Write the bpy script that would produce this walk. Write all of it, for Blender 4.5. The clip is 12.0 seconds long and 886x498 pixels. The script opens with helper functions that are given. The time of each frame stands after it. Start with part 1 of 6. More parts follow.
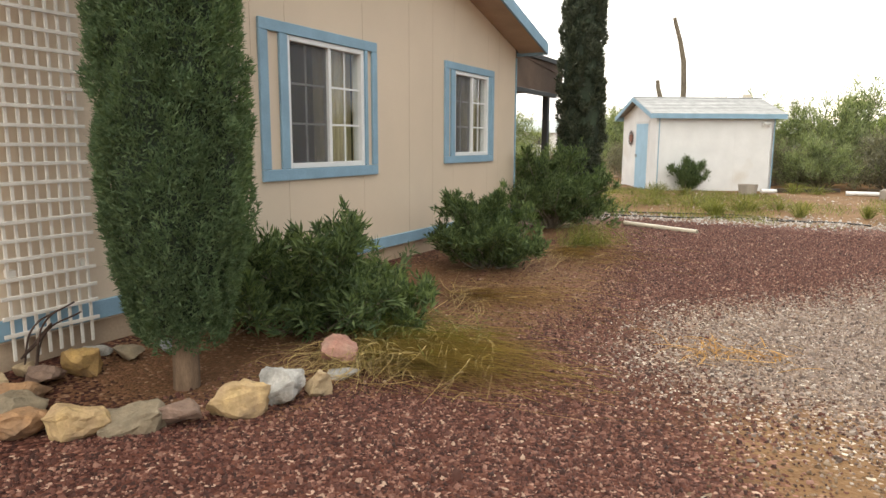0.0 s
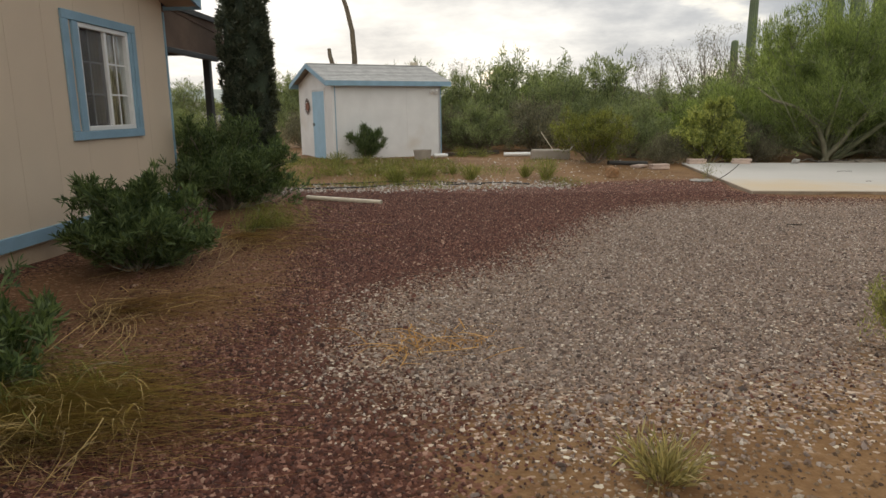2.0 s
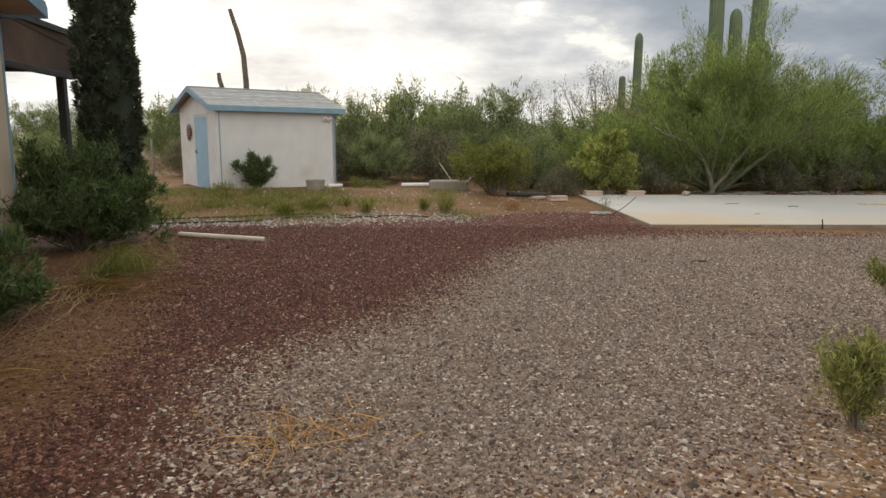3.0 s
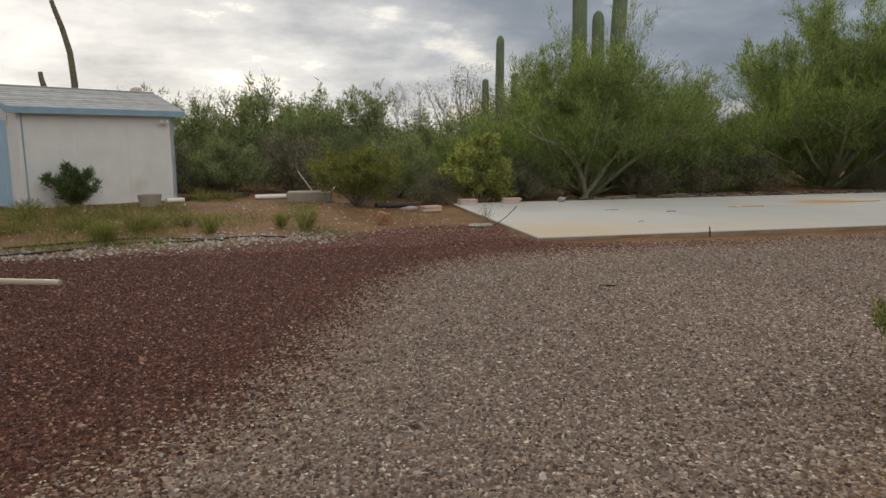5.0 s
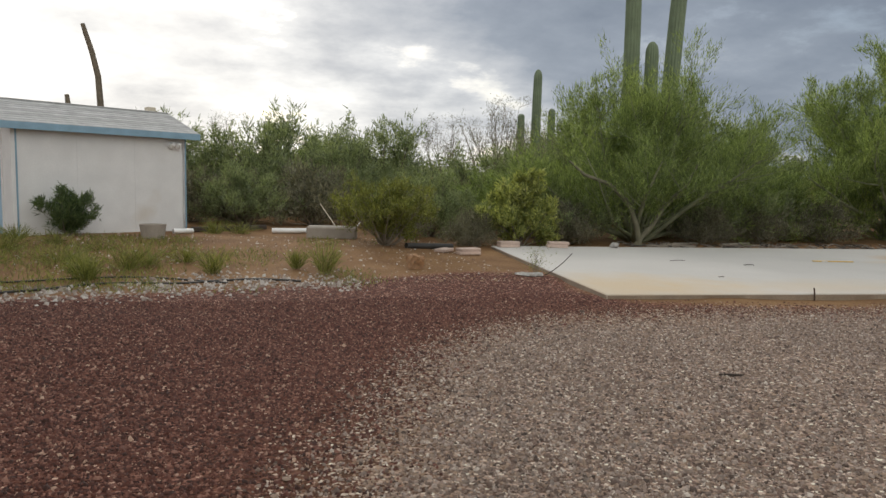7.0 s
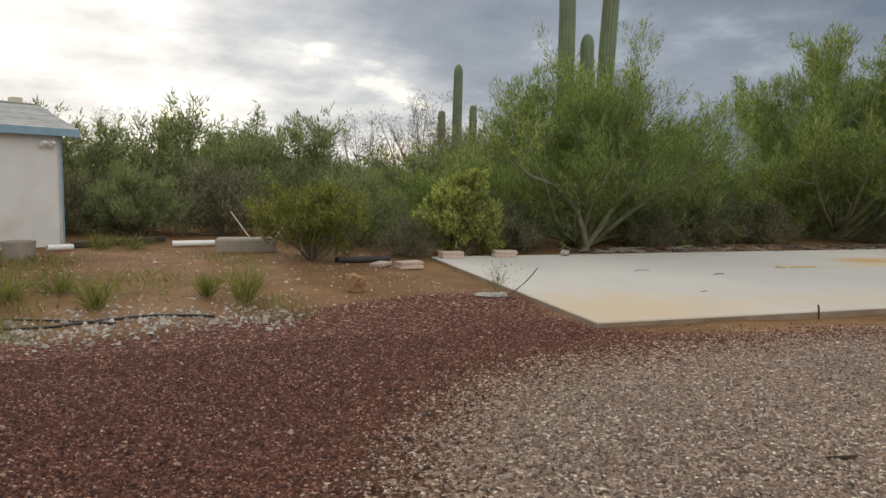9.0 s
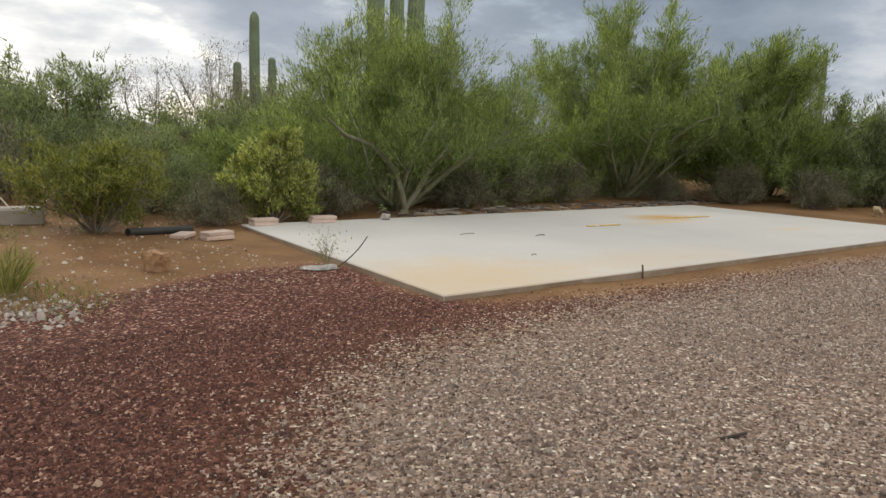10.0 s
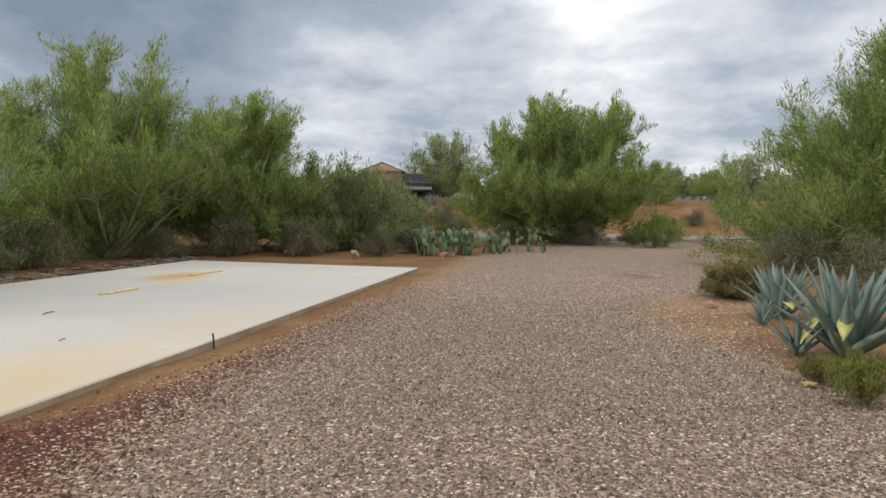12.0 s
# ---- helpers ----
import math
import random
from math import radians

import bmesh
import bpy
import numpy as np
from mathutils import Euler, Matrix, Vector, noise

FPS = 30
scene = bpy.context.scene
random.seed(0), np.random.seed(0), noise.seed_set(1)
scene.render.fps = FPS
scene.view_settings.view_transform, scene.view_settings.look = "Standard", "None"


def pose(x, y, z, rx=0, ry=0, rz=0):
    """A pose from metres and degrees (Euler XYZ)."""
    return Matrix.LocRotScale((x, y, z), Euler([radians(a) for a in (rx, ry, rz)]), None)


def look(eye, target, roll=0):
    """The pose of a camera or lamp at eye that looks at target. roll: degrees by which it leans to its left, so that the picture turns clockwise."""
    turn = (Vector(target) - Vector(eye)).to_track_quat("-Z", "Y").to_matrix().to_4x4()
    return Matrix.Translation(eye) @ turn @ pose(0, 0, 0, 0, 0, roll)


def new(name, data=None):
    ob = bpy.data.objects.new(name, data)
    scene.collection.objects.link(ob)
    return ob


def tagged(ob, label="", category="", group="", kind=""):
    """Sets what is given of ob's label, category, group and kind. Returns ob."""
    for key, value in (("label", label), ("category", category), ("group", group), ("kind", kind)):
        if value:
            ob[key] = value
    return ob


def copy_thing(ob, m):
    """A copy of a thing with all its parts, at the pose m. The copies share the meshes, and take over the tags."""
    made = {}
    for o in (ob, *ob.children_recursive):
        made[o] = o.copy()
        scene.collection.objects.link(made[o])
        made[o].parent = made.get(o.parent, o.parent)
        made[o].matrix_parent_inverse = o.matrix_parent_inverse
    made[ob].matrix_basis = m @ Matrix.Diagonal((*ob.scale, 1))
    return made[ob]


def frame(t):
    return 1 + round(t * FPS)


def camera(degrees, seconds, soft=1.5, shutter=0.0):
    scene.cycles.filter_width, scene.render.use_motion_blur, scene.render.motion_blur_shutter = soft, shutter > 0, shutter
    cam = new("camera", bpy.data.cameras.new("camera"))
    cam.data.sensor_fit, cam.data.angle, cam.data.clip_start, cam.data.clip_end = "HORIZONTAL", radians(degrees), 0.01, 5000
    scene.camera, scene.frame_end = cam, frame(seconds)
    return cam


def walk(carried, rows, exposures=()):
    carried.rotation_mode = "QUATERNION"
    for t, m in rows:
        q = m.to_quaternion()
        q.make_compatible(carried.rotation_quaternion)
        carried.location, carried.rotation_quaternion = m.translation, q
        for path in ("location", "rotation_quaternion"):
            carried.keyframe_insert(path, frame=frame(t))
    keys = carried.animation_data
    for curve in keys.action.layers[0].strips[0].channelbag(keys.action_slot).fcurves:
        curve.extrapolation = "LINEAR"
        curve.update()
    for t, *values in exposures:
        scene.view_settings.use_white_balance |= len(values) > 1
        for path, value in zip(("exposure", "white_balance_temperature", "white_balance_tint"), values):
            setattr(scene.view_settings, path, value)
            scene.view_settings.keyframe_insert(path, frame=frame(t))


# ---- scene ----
cam = camera(66.4, 12.0)
PATH = [
    (0, (-0.079, -0.023, 1.362), (-1.006, 1.721, 1.05), 0.2),
    (0.5, (-0.027, 0.198, 1.33), (-0.733, 2.044, 1.025), 1.1),
    (1, (-0.049, 0.356, 1.337), (-0.542, 2.261, 0.978), 1.7),
    (1.5, (-0.173, 0.593, 1.344), (-0.418, 2.554, 1.036), -1.1),
    (2, (-0.22, 0.851, 1.346), (-0.286, 2.809, 0.944), -0.8),
    (2.5, (-0.195, 1.159, 1.334), (-0.281, 3.119, 0.946), 1.4),
    (3, (-0.152, 1.611, 1.348), (0.079, 3.571, 1.026), 0.1),
    (3.2, (-0.166, 1.744, 1.346), (0.211, 3.681, 1.02), -1.9),
    (4.8, (0.086, 3.043, 1.39), (0.683, 4.927, 1.082), -1.5),
    (5, (0.08, 3.142, 1.373), (0.696, 5.019, 1.062), -0.4),
    (5.5, (0.093, 3.578, 1.353), (0.666, 5.472, 1.066), 0.4),
    (6, (0.231, 4.046, 1.294), (0.886, 5.898, 0.92), -0.9),
    (6.5, (0.248, 4.435, 1.366), (0.789, 6.34, 1.083), 2.3),
    (7, (0.311, 4.887, 1.311), (0.872, 6.796, 1.106), 1.5),
    (7.2, (0.33, 5.08, 1.36), (0.966, 6.958, 1.10), -0.8),
    (8.8, (0.375, 6.455, 1.385), (1.156, 8.268, 1.062), -0.3),
    (9, (0.335, 6.608, 1.37), (1.15, 8.423, 1.167), 1.1),
    (9.5, (0.398, 6.971, 1.373), (1.46, 8.654, 1.172), 3.1),
    (10, (0.405, 7.422, 1.38), (1.709, 8.907, 1.072), 1.7),
    (10.5, (0.48, 7.878, 1.333), (1.926, 9.223, 1.016), 0.9),
    (11, (0.501, 8.227, 1.33), (2.216, 9.211, 1.032), -1.5),
    (11.5, (0.542, 8.535, 1.334), (2.45, 9.11, 1.167), 1.8),
    (12, (0.665, 8.809, 1.351), (2.655, 8.977, 1.234), 0.9),
]
EXPOSURES = [(0.0, 1.34, 6900, 10), (0.5, 1.04, 6900, 10), (1.0, 0.80, 6950, 10), (1.5, 0.44, 6900, 10), (2.0, 0.22, 6850, 10), (2.5, 0.18, 6850, 10), (3.0, 0.28, 6800, 10), (3.2, 0.30, 6750, 10), (4.8, -0.06, 6700, 10), (5.5, -0.02, 6700, 10), (6.0, 0.0, 6950, 10), (6.5, 0.24, 6650, 10), (7.0, 0.20, 6550, 10), (7.2, 0.10, 6600, 10), (8.8, 0.20, 6750, 10), (9.5, 0.42, 6700, 10), (10.5, 0.58, 6700, 10), (11.0, 0.66, 6650, 10), (12.0, 0.62, 6600, 10)]
walk(cam, [(t, look(eye, to, roll)) for t, eye, to, roll in PATH], EXPOSURES)

# ---- sky and sun ----
world = bpy.data.worlds.new("world")
scene.world = world
world.use_nodes = True
SUN_ELEV, SUN_AZ = radians(24), radians(8)          # azimuth from +y to the left


def build_world():
    nt = world.node_tree
    nt.nodes.clear()
    N, L = nt.nodes.new, nt.links.new
    out, bg = N("ShaderNodeOutputWorld"), N("ShaderNodeBackground")
    sky = N("ShaderNodeTexSky")
    sky.sky_type, sky.sun_disc = "NISHITA", False
    sky.sun_elevation, sky.sun_rotation = SUN_ELEV, -SUN_AZ
    sky.air_density, sky.dust_density = 1.0, 2.0
    co, sep = N("ShaderNodeTexCoord"), N("ShaderNodeSeparateXYZ")
    L(co.outputs["Generated"], sep.inputs[0])

    def m(op, a, b=0.0, clamp=False):
        n = N("ShaderNodeMath")
        n.operation, n.use_clamp = op, clamp
        for i, v in enumerate((a, b)):
            if isinstance(v, (int, float)):
                n.inputs[i].default_value = v
            else:
                L(v, n.inputs[i])
        return n.outputs[0]

    x, y, z = sep.outputs
    up = m("ADD", m("MAXIMUM", z, 0.0), 0.24)
    comb = N("ShaderNodeCombineXYZ")
    L(m("DIVIDE", x, up), comb.inputs[0])
    L(m("DIVIDE", y, up), comb.inputs[1])

    def cloud(scale, detail, off, rough=0.55):
        mp = N("ShaderNodeMapping")
        mp.inputs["Location"].default_value = off
        L(comb.outputs[0], mp.inputs[0])
        n = N("ShaderNodeTexNoise")
        n.inputs["Scale"].default_value, n.inputs["Detail"].default_value, n.inputs["Roughness"].default_value = scale, detail, rough
        L(mp.outputs[0], n.inputs["Vector"])
        return n.outputs[0]

    def ramp(v, stops):
        r = N("ShaderNodeValToRGB")
        while len(r.color_ramp.elements) < len(stops):
            r.color_ramp.elements.new(0.5)
        for e, (p, c) in zip(r.color_ramp.elements, stops):
            e.position, e.color = p, (*c, 1)
        L(v, r.inputs[0])
        return r.outputs[0]

    # how near to the veiled sun
    sx, sy, sz = -math.sin(SUN_AZ) * math.cos(SUN_ELEV), math.cos(SUN_AZ) * math.cos(SUN_ELEV), math.sin(SUN_ELEV)
    dot = m("ADD", m("ADD", m("MULTIPLY", x, sx), m("MULTIPLY", y, sy)), m("MULTIPLY", z, sz))
    near_sun = m("POWER", m("MAXIMUM", dot, 0.0), 5.0)
    big = cloud(0.6, 3.0, (3.1, 0.4, 0))
    fine = cloud(1.7, 8.0, (0.7, 5.2, 0), 0.6)
    def toward(az, el, power, amount):
        """A soft patch of thicker or thinner cloud about one direction; azimuth from +y to the right."""
        az, el = radians(az), radians(el)
        d = m("ADD", m("ADD", m("MULTIPLY", x, math.sin(az) * math.cos(el)), m("MULTIPLY", y, math.cos(az) * math.cos(el))), m("MULTIPLY", z, math.sin(el)))
        return m("MULTIPLY", m("POWER", m("MAXIMUM", d, 0.0), power), amount)

    mixd = m("ADD", m("MULTIPLY", m("SUBTRACT", m("ADD", m("MULTIPLY", big, 0.45), m("MULTIPLY", fine, 0.55)), 0.5), 1.35), 0.55)
    dens = m("ADD", mixd, m("MULTIPLY", near_sun, -0.20))
    # first patch is added to unseen sky behind, to brighten walls and foliage fronts
    for patch in ((165, 42, 1.5, -0.30), (43, 20, 7.0, 0.36), (78, 34, 8.0, 0.32), (113, 12, 40.0, 0.14), (76, 10, 150.0, -0.22), (97, 17, 260.0, -0.13), (17, 6, 90.0, -0.08)):
        dens = m("ADD", dens, toward(*patch))
    cl = ramp(dens, [(0.26, (1.2, 1.19, 1.15)), (0.44, (0.80, 0.81, 0.81)), (0.58, (0.50, 0.525, 0.56)), (0.74, (0.275, 0.315, 0.375)), (1.0, (0.145, 0.18, 0.235))])
    mixn = N("ShaderNodeMix")
    mixn.data_type = "RGBA"
    skym = N("ShaderNodeVectorMath")
    skym.operation = "SCALE"
    L(sky.outputs[0], skym.inputs[0])
    skym.inputs["Scale"].default_value = 0.10
    L(ramp(fine, [(0.30, (0.5, 0.5, 0.5)), (0.42, (0.96, 0.96, 0.96))]), mixn.inputs[0])
    L(skym.outputs[0], mixn.inputs[6])
    L(cl, mixn.inputs[7])
    L(mixn.outputs[2], bg.inputs[0])
    bg.inputs[1].default_value = 1.0
    L(bg.outputs[0], out.inputs[0])


build_world()
sun = new("sun", bpy.data.lights.new("sun", "SUN"))
sun.data.energy, sun.data.angle, sun.data.color = 0.95, radians(25), (1.0, 0.95, 0.87)
sun.matrix_world = look((0, 0, 30), (math.sin(SUN_AZ) * math.cos(SUN_ELEV) * 10, -math.cos(SUN_AZ) * math.cos(SUN_ELEV) * 10, 30 - math.sin(SUN_ELEV) * 10))


# ---- materials ----
def material(name, base, rough=0.8, var=0.15, scale=6.0, scale2=60.0, bump=0.3, bump_scale=80.0, metal=0.0, island=0.0, second=None, trans=0.0, obj=0.0, stain=None, stretch=None):
    """A surface with variation at two scales, fine relief, and optional change from piece to piece."""
    mt = bpy.data.materials.new(name)
    mt.use_nodes = True
    nt = mt.node_tree
    N, L = nt.nodes.new, nt.links.new
    b = nt.nodes["Principled BSDF"]
    b.inputs["Roughness"].default_value, b.inputs["Metallic"].default_value = rough, metal
    geo = N("ShaderNodeNewGeometry")
    co = N("ShaderNodeTexCoord")
    vec = co.outputs["Object"]
    if stretch:
        mp = N("ShaderNodeMapping")
        mp.inputs["Scale"].default_value = stretch
        L(vec, mp.inputs[0])
        vec = mp.outputs[0]

    def nz(s, d=4.0):
        n = N("ShaderNodeTexNoise")
        n.inputs["Scale"].default_value, n.inputs["Detail"].default_value = s, d
        L(vec, n.inputs["Vector"])
        return n.outputs[0]

    def mixc(fac, a, c, kind="MIX"):
        n = N("ShaderNodeMix")
        n.data_type, n.blend_type = "RGBA", kind
        for sock, v in ((n.inputs[0], fac), (n.inputs[6], a), (n.inputs[7], c)):
            if isinstance(v, (int, float)):
                sock.default_value = v
            elif isinstance(v, tuple):
                sock.default_value = (*v, 1)
            else:
                L(v, sock)
        return n.outputs[2]

    def fit01(v, lo, hi, a=0.0, c=1.0):
        n = N("ShaderNodeMapRange")
        for i, q in enumerate((lo, hi, a, c)):
            n.inputs[i + 1].default_value = q
        L(v, n.inputs[0])
        return n.outputs[0]

    dark = tuple(max(0.0, c * (1 - var)) for c in base)
    light = tuple(min(1.0, c * (1 + var)) for c in base)
    col = mixc(fit01(nz(scale), 0.3, 0.7), dark, light)
    col = mixc(fit01(nz(scale2, 6.0), 0.3, 0.7, 0.0, 0.5), col, tuple(c * (1 - 1.2 * var) if var < 0.8 else c * 0.2 for c in base))
    if second:
        src = geo.outputs["Random Per Island"] if island else nz(scale * 0.6)
        col = mixc(fit01(src, 0.25, 0.75) if not island else src, col, second)
    if island:
        col = mixc(1.0, col, mixc(geo.outputs["Random Per Island"], (1 - island,) * 3, (1 + island,) * 3), "MULTIPLY")
    if obj:
        info = N("ShaderNodeObjectInfo")
        col = mixc(1.0, col, mixc(info.outputs["Random"], (1 - obj,) * 3, (1 + obj,) * 3), "MULTIPLY")
    if stain:
        col = mixc(fit01(nz(scale * 0.35, 7.0), stain[1], stain[1] + 0.15), col, stain[0])
    L(col, b.inputs["Base Color"])
    L(fit01(nz(scale2), 0.2, 0.8, max(0.05, rough - 0.12), min(1.0, rough + 0.1)), b.inputs["Roughness"])
    if bump:
        bn = N("ShaderNodeBump")
        bn.inputs["Strength"].default_value, bn.inputs["Distance"].default_value = bump, 0.4 / bump_scale
        L(nz(bump_scale, 5.0), bn.inputs["Height"])
        L(bn.outputs[0], b.inputs["Normal"])
    if trans:
        tr, mx = N("ShaderNodeBsdfTranslucent"), N("ShaderNodeMixShader")
        L(mixc(1.0, col, (1.25, 1.25, 0.65), "MULTIPLY"), tr.inputs[0])
        mx.inputs[0].default_value = trans
        L(b.outputs[0], mx.inputs[1])
        L(tr.outputs[0], mx.inputs[2])
        L(mx.outputs[0], nt.nodes["Material Output"].inputs[0])
    return mt


M = {}
M["stucco"] = material("tan_siding", (0.68, 0.555, 0.42), 0.85, 0.05, 1.2, 90, 0.35, 140)
M["blue"] = material("blue_trim_paint", (0.25, 0.40, 0.51), 0.6, 0.12, 5, 70, 0.3, 120)
M["skirt"] = material("skirting", (0.50, 0.38, 0.27), 0.9, 0.15, 3, 60, 0.4, 60)
M["white_vinyl"] = material("white_vinyl", (0.80, 0.80, 0.78), 0.4, 0.03, 8, 50, 0.05, 100)
M["white_paint"] = material("white_paint", (0.75, 0.75, 0.74), 0.75, 0.08, 2, 40, 0.4, 60, stain=((0.62, 0.58, 0.52), 0.64))
M["trellis"] = material("trellis_paint", (0.74, 0.69, 0.62), 0.75, 0.12, 8, 90, 0.4, 120)
M["shingle"] = material("grey_shingle", (0.42, 0.42, 0.41), 0.95, 0.2, 5, 120, 0.6, 200, obj=0.12)
M["soffit"] = material("soffit_paint", (0.46, 0.33, 0.24), 0.85, 0.1, 4, 60, 0.3, 100)
M["brown_wood"] = material("brown_wood", (0.15, 0.095, 0.07), 0.85, 0.3, 4, 60, 0.5, 80, stretch=(1, 8, 8))
M["dark_post"] = material("dark_post", (0.045, 0.05, 0.055), 0.6, 0.2, 5, 60, 0.3, 80)
M["concrete"] = material("slab_concrete", (0.53, 0.51, 0.475), 0.9, 0.06, 0.7, 25, 0.35, 90)
M["concrete_side"] = material("stained_slab_side", (0.30, 0.235, 0.17), 0.95, 0.25, 3, 40, 0.5, 60, stain=((0.20, 0.14, 0.09), 0.52))
M["curtain"] = material("curtain", (0.62, 0.52, 0.36), 0.9, 0.15, 6, 40, 0.3, 60)
# near black on all inner surfaces and far panes: indoor dimness put into colour
M["room"] = material("dim_room", (0.10, 0.09, 0.085), 0.9, 0.15, 2, 30, 0.1, 60)
M["metal"] = material("grey_metal", (0.35, 0.36, 0.37), 0.4, 0.15, 8, 60, 0.15, 90, metal=0.8)
M["rust"] = material("rusted_iron", (0.09, 0.055, 0.04), 0.85, 0.4, 12, 80, 0.5, 120, metal=0.3)
M["pvc"] = material("white_pvc", (0.62, 0.55, 0.43), 0.5, 0.12, 4, 40, 0.1, 60)
M["bark"] = material("tree_bark", (0.17, 0.14, 0.10), 0.9, 0.35, 6, 40, 0.7, 40)
M["pale_bark"] = material("pale_green_bark", (0.24, 0.25, 0.15), 0.8, 0.3, 5, 40, 0.5, 50)
M["fork_bark"] = material("pale_fork_bark", (0.185, 0.175, 0.115), 0.85, 0.25, 5, 40, 0.5, 50)
M["dry_twig"] = material("dry_twig", (0.26, 0.22, 0.17), 0.9, 0.3, 6, 40, 0.4, 60)


def glass_material():
    mt = bpy.data.materials.new("window_glass")
    mt.use_nodes = True
    nt = mt.node_tree
    b = nt.nodes["Principled BSDF"]
    b.inputs["Base Color"].default_value = (0.9, 0.93, 0.92, 1)
    b.inputs["Roughness"].default_value = 0.03
    b.inputs["Transmission Weight"].default_value = 1.0
    b.inputs["IOR"].default_value = 1.45
    return mt


M["glass"] = glass_material()


def leaf(name, base, second, trans=0.3, island=0.35, rough=0.6):
    return material(name, base, rough, 0.25, 1.3, 30, 0.0, 60, island=island, second=second, trans=trans)


M["cypress"] = leaf("cypress_leaf", (0.080, 0.140, 0.066), (0.138, 0.192, 0.094), 0.32, island=0.2, rough=0.88)
M["cypress_dusty"] = leaf("dusty_cypress_leaf", (0.050, 0.068, 0.042), (0.085, 0.095, 0.062), 0.2)
# darker than the first cypress leaves: shade within the crown put into colour
M["cypress_core"] = material("cypress_shade", (0.032, 0.048, 0.026), 0.95, 0.4, 6, 40, 0.8, 30)
M["oleander"] = leaf("oleander_leaf", (0.058, 0.105, 0.040), (0.135, 0.180, 0.072), 0.35, rough=0.72)
M["palo"] = leaf("palo_verde_leaf", (0.142, 0.208, 0.070), (0.275, 0.330, 0.130), 0.52)
M["mesquite"] = leaf("mesquite_leaf", (0.152, 0.200, 0.105), (0.255, 0.288, 0.165), 0.5)
M["creosote"] = leaf("creosote_leaf", (0.130, 0.160, 0.038), (0.225, 0.230, 0.060), 0.4)
M["yellow_bush"] = leaf("yellow_flower_leaf", (0.21, 0.265, 0.085), (0.40, 0.41, 0.14), 0.45)
M["grey_bush"] = leaf("grey_brush_leaf", (0.13, 0.125, 0.085), (0.20, 0.19, 0.13), 0.3)
M["grass"] = leaf("green_grass", (0.13, 0.17, 0.04), (0.24, 0.24, 0.07), 0.35)
M["straw"] = leaf("dry_straw", (0.29, 0.205, 0.075), (0.43, 0.325, 0.135), 0.25, rough=0.8)
M["dull_straw"] = leaf("dull_straw", (0.27, 0.175, 0.075), (0.42, 0.29, 0.125), 0.2, rough=0.85)
M["cypress_bark"] = material("cypress_bark", (0.205, 0.135, 0.085), 0.9, 0.35, 8, 60, 0.8, 50, stretch=(3, 3, 0.6))
M["saguaro"] = material("saguaro_skin", (0.165, 0.21, 0.125), 0.75, 0.2, 3, 40, 0.4, 60)
M["agave"] = material("agave_skin", (0.17, 0.235, 0.21), 0.55, 0.15, 5, 40, 0.15, 60, obj=0.15)
M["pear"] = material("prickly_pear_skin", (0.155, 0.215, 0.115), 0.65, 0.25, 6, 60, 0.3, 70, obj=0.3)


# ---- mesh helpers ----
def link_mesh(name, verts, faces, mat=None, smooth=False):
    """A mesh from an array of places and an array of faces that all have the same number of corners."""
    verts, faces = np.asarray(verts, np.float32), np.asarray(faces, np.int32)
    me = bpy.data.meshes.new(name)
    k = faces.shape[1]
    me.vertices.add(len(verts))
    me.vertices.foreach_set("co", verts.ravel())
    me.loops.add(faces.size)
    me.loops.foreach_set("vertex_index", faces.ravel())
    me.polygons.add(len(faces))
    me.polygons.foreach_set("loop_start", np.arange(0, faces.size, k, dtype=np.int32))
    if smooth:
        me.polygons.foreach_set("use_smooth", np.ones(len(faces), bool))
    me.update(calc_edges=True)
    if mat:
        me.materials.append(mat)
    return me


def under(name, me, parent, label="", m=None):
    ob = new(name, me)
    if parent:
        ob.parent = parent
    if m is not None:
        ob.matrix_basis = m
    return tagged(ob, label) if label else ob


def bm_mesh(name, bm, mat, smooth=False):
    me = bpy.data.meshes.new(name)
    bmesh.ops.recalc_face_normals(bm, faces=bm.faces)
    for f in bm.faces:
        f.smooth = smooth
    bm.to_mesh(me)
    bm.free()
    me.materials.append(mat)
    return me


def part(name, bm, mat, parent, label="", smooth=False):
    return under(name, bm_mesh(name, bm, mat, smooth), parent, label)


def box(bm, lo, hi, bevel=0.0):
    """A box between two corners, its edges rounded."""
    lo, hi = Vector(lo), Vector(hi)
    r = bmesh.ops.create_cube(bm, size=1.0, matrix=Matrix.LocRotScale((lo + hi) / 2, None, hi - lo))
    if bevel:
        es = list({e for v in r["verts"] for e in v.link_edges})
        bmesh.ops.bevel(bm, geom=es, offset=bevel, segments=1, affect="EDGES")
    return bm


def boxes(*items, bevel=0.0):
    bm = bmesh.new()
    for lo, hi in items:
        box(bm, lo, hi, bevel)
    return bm


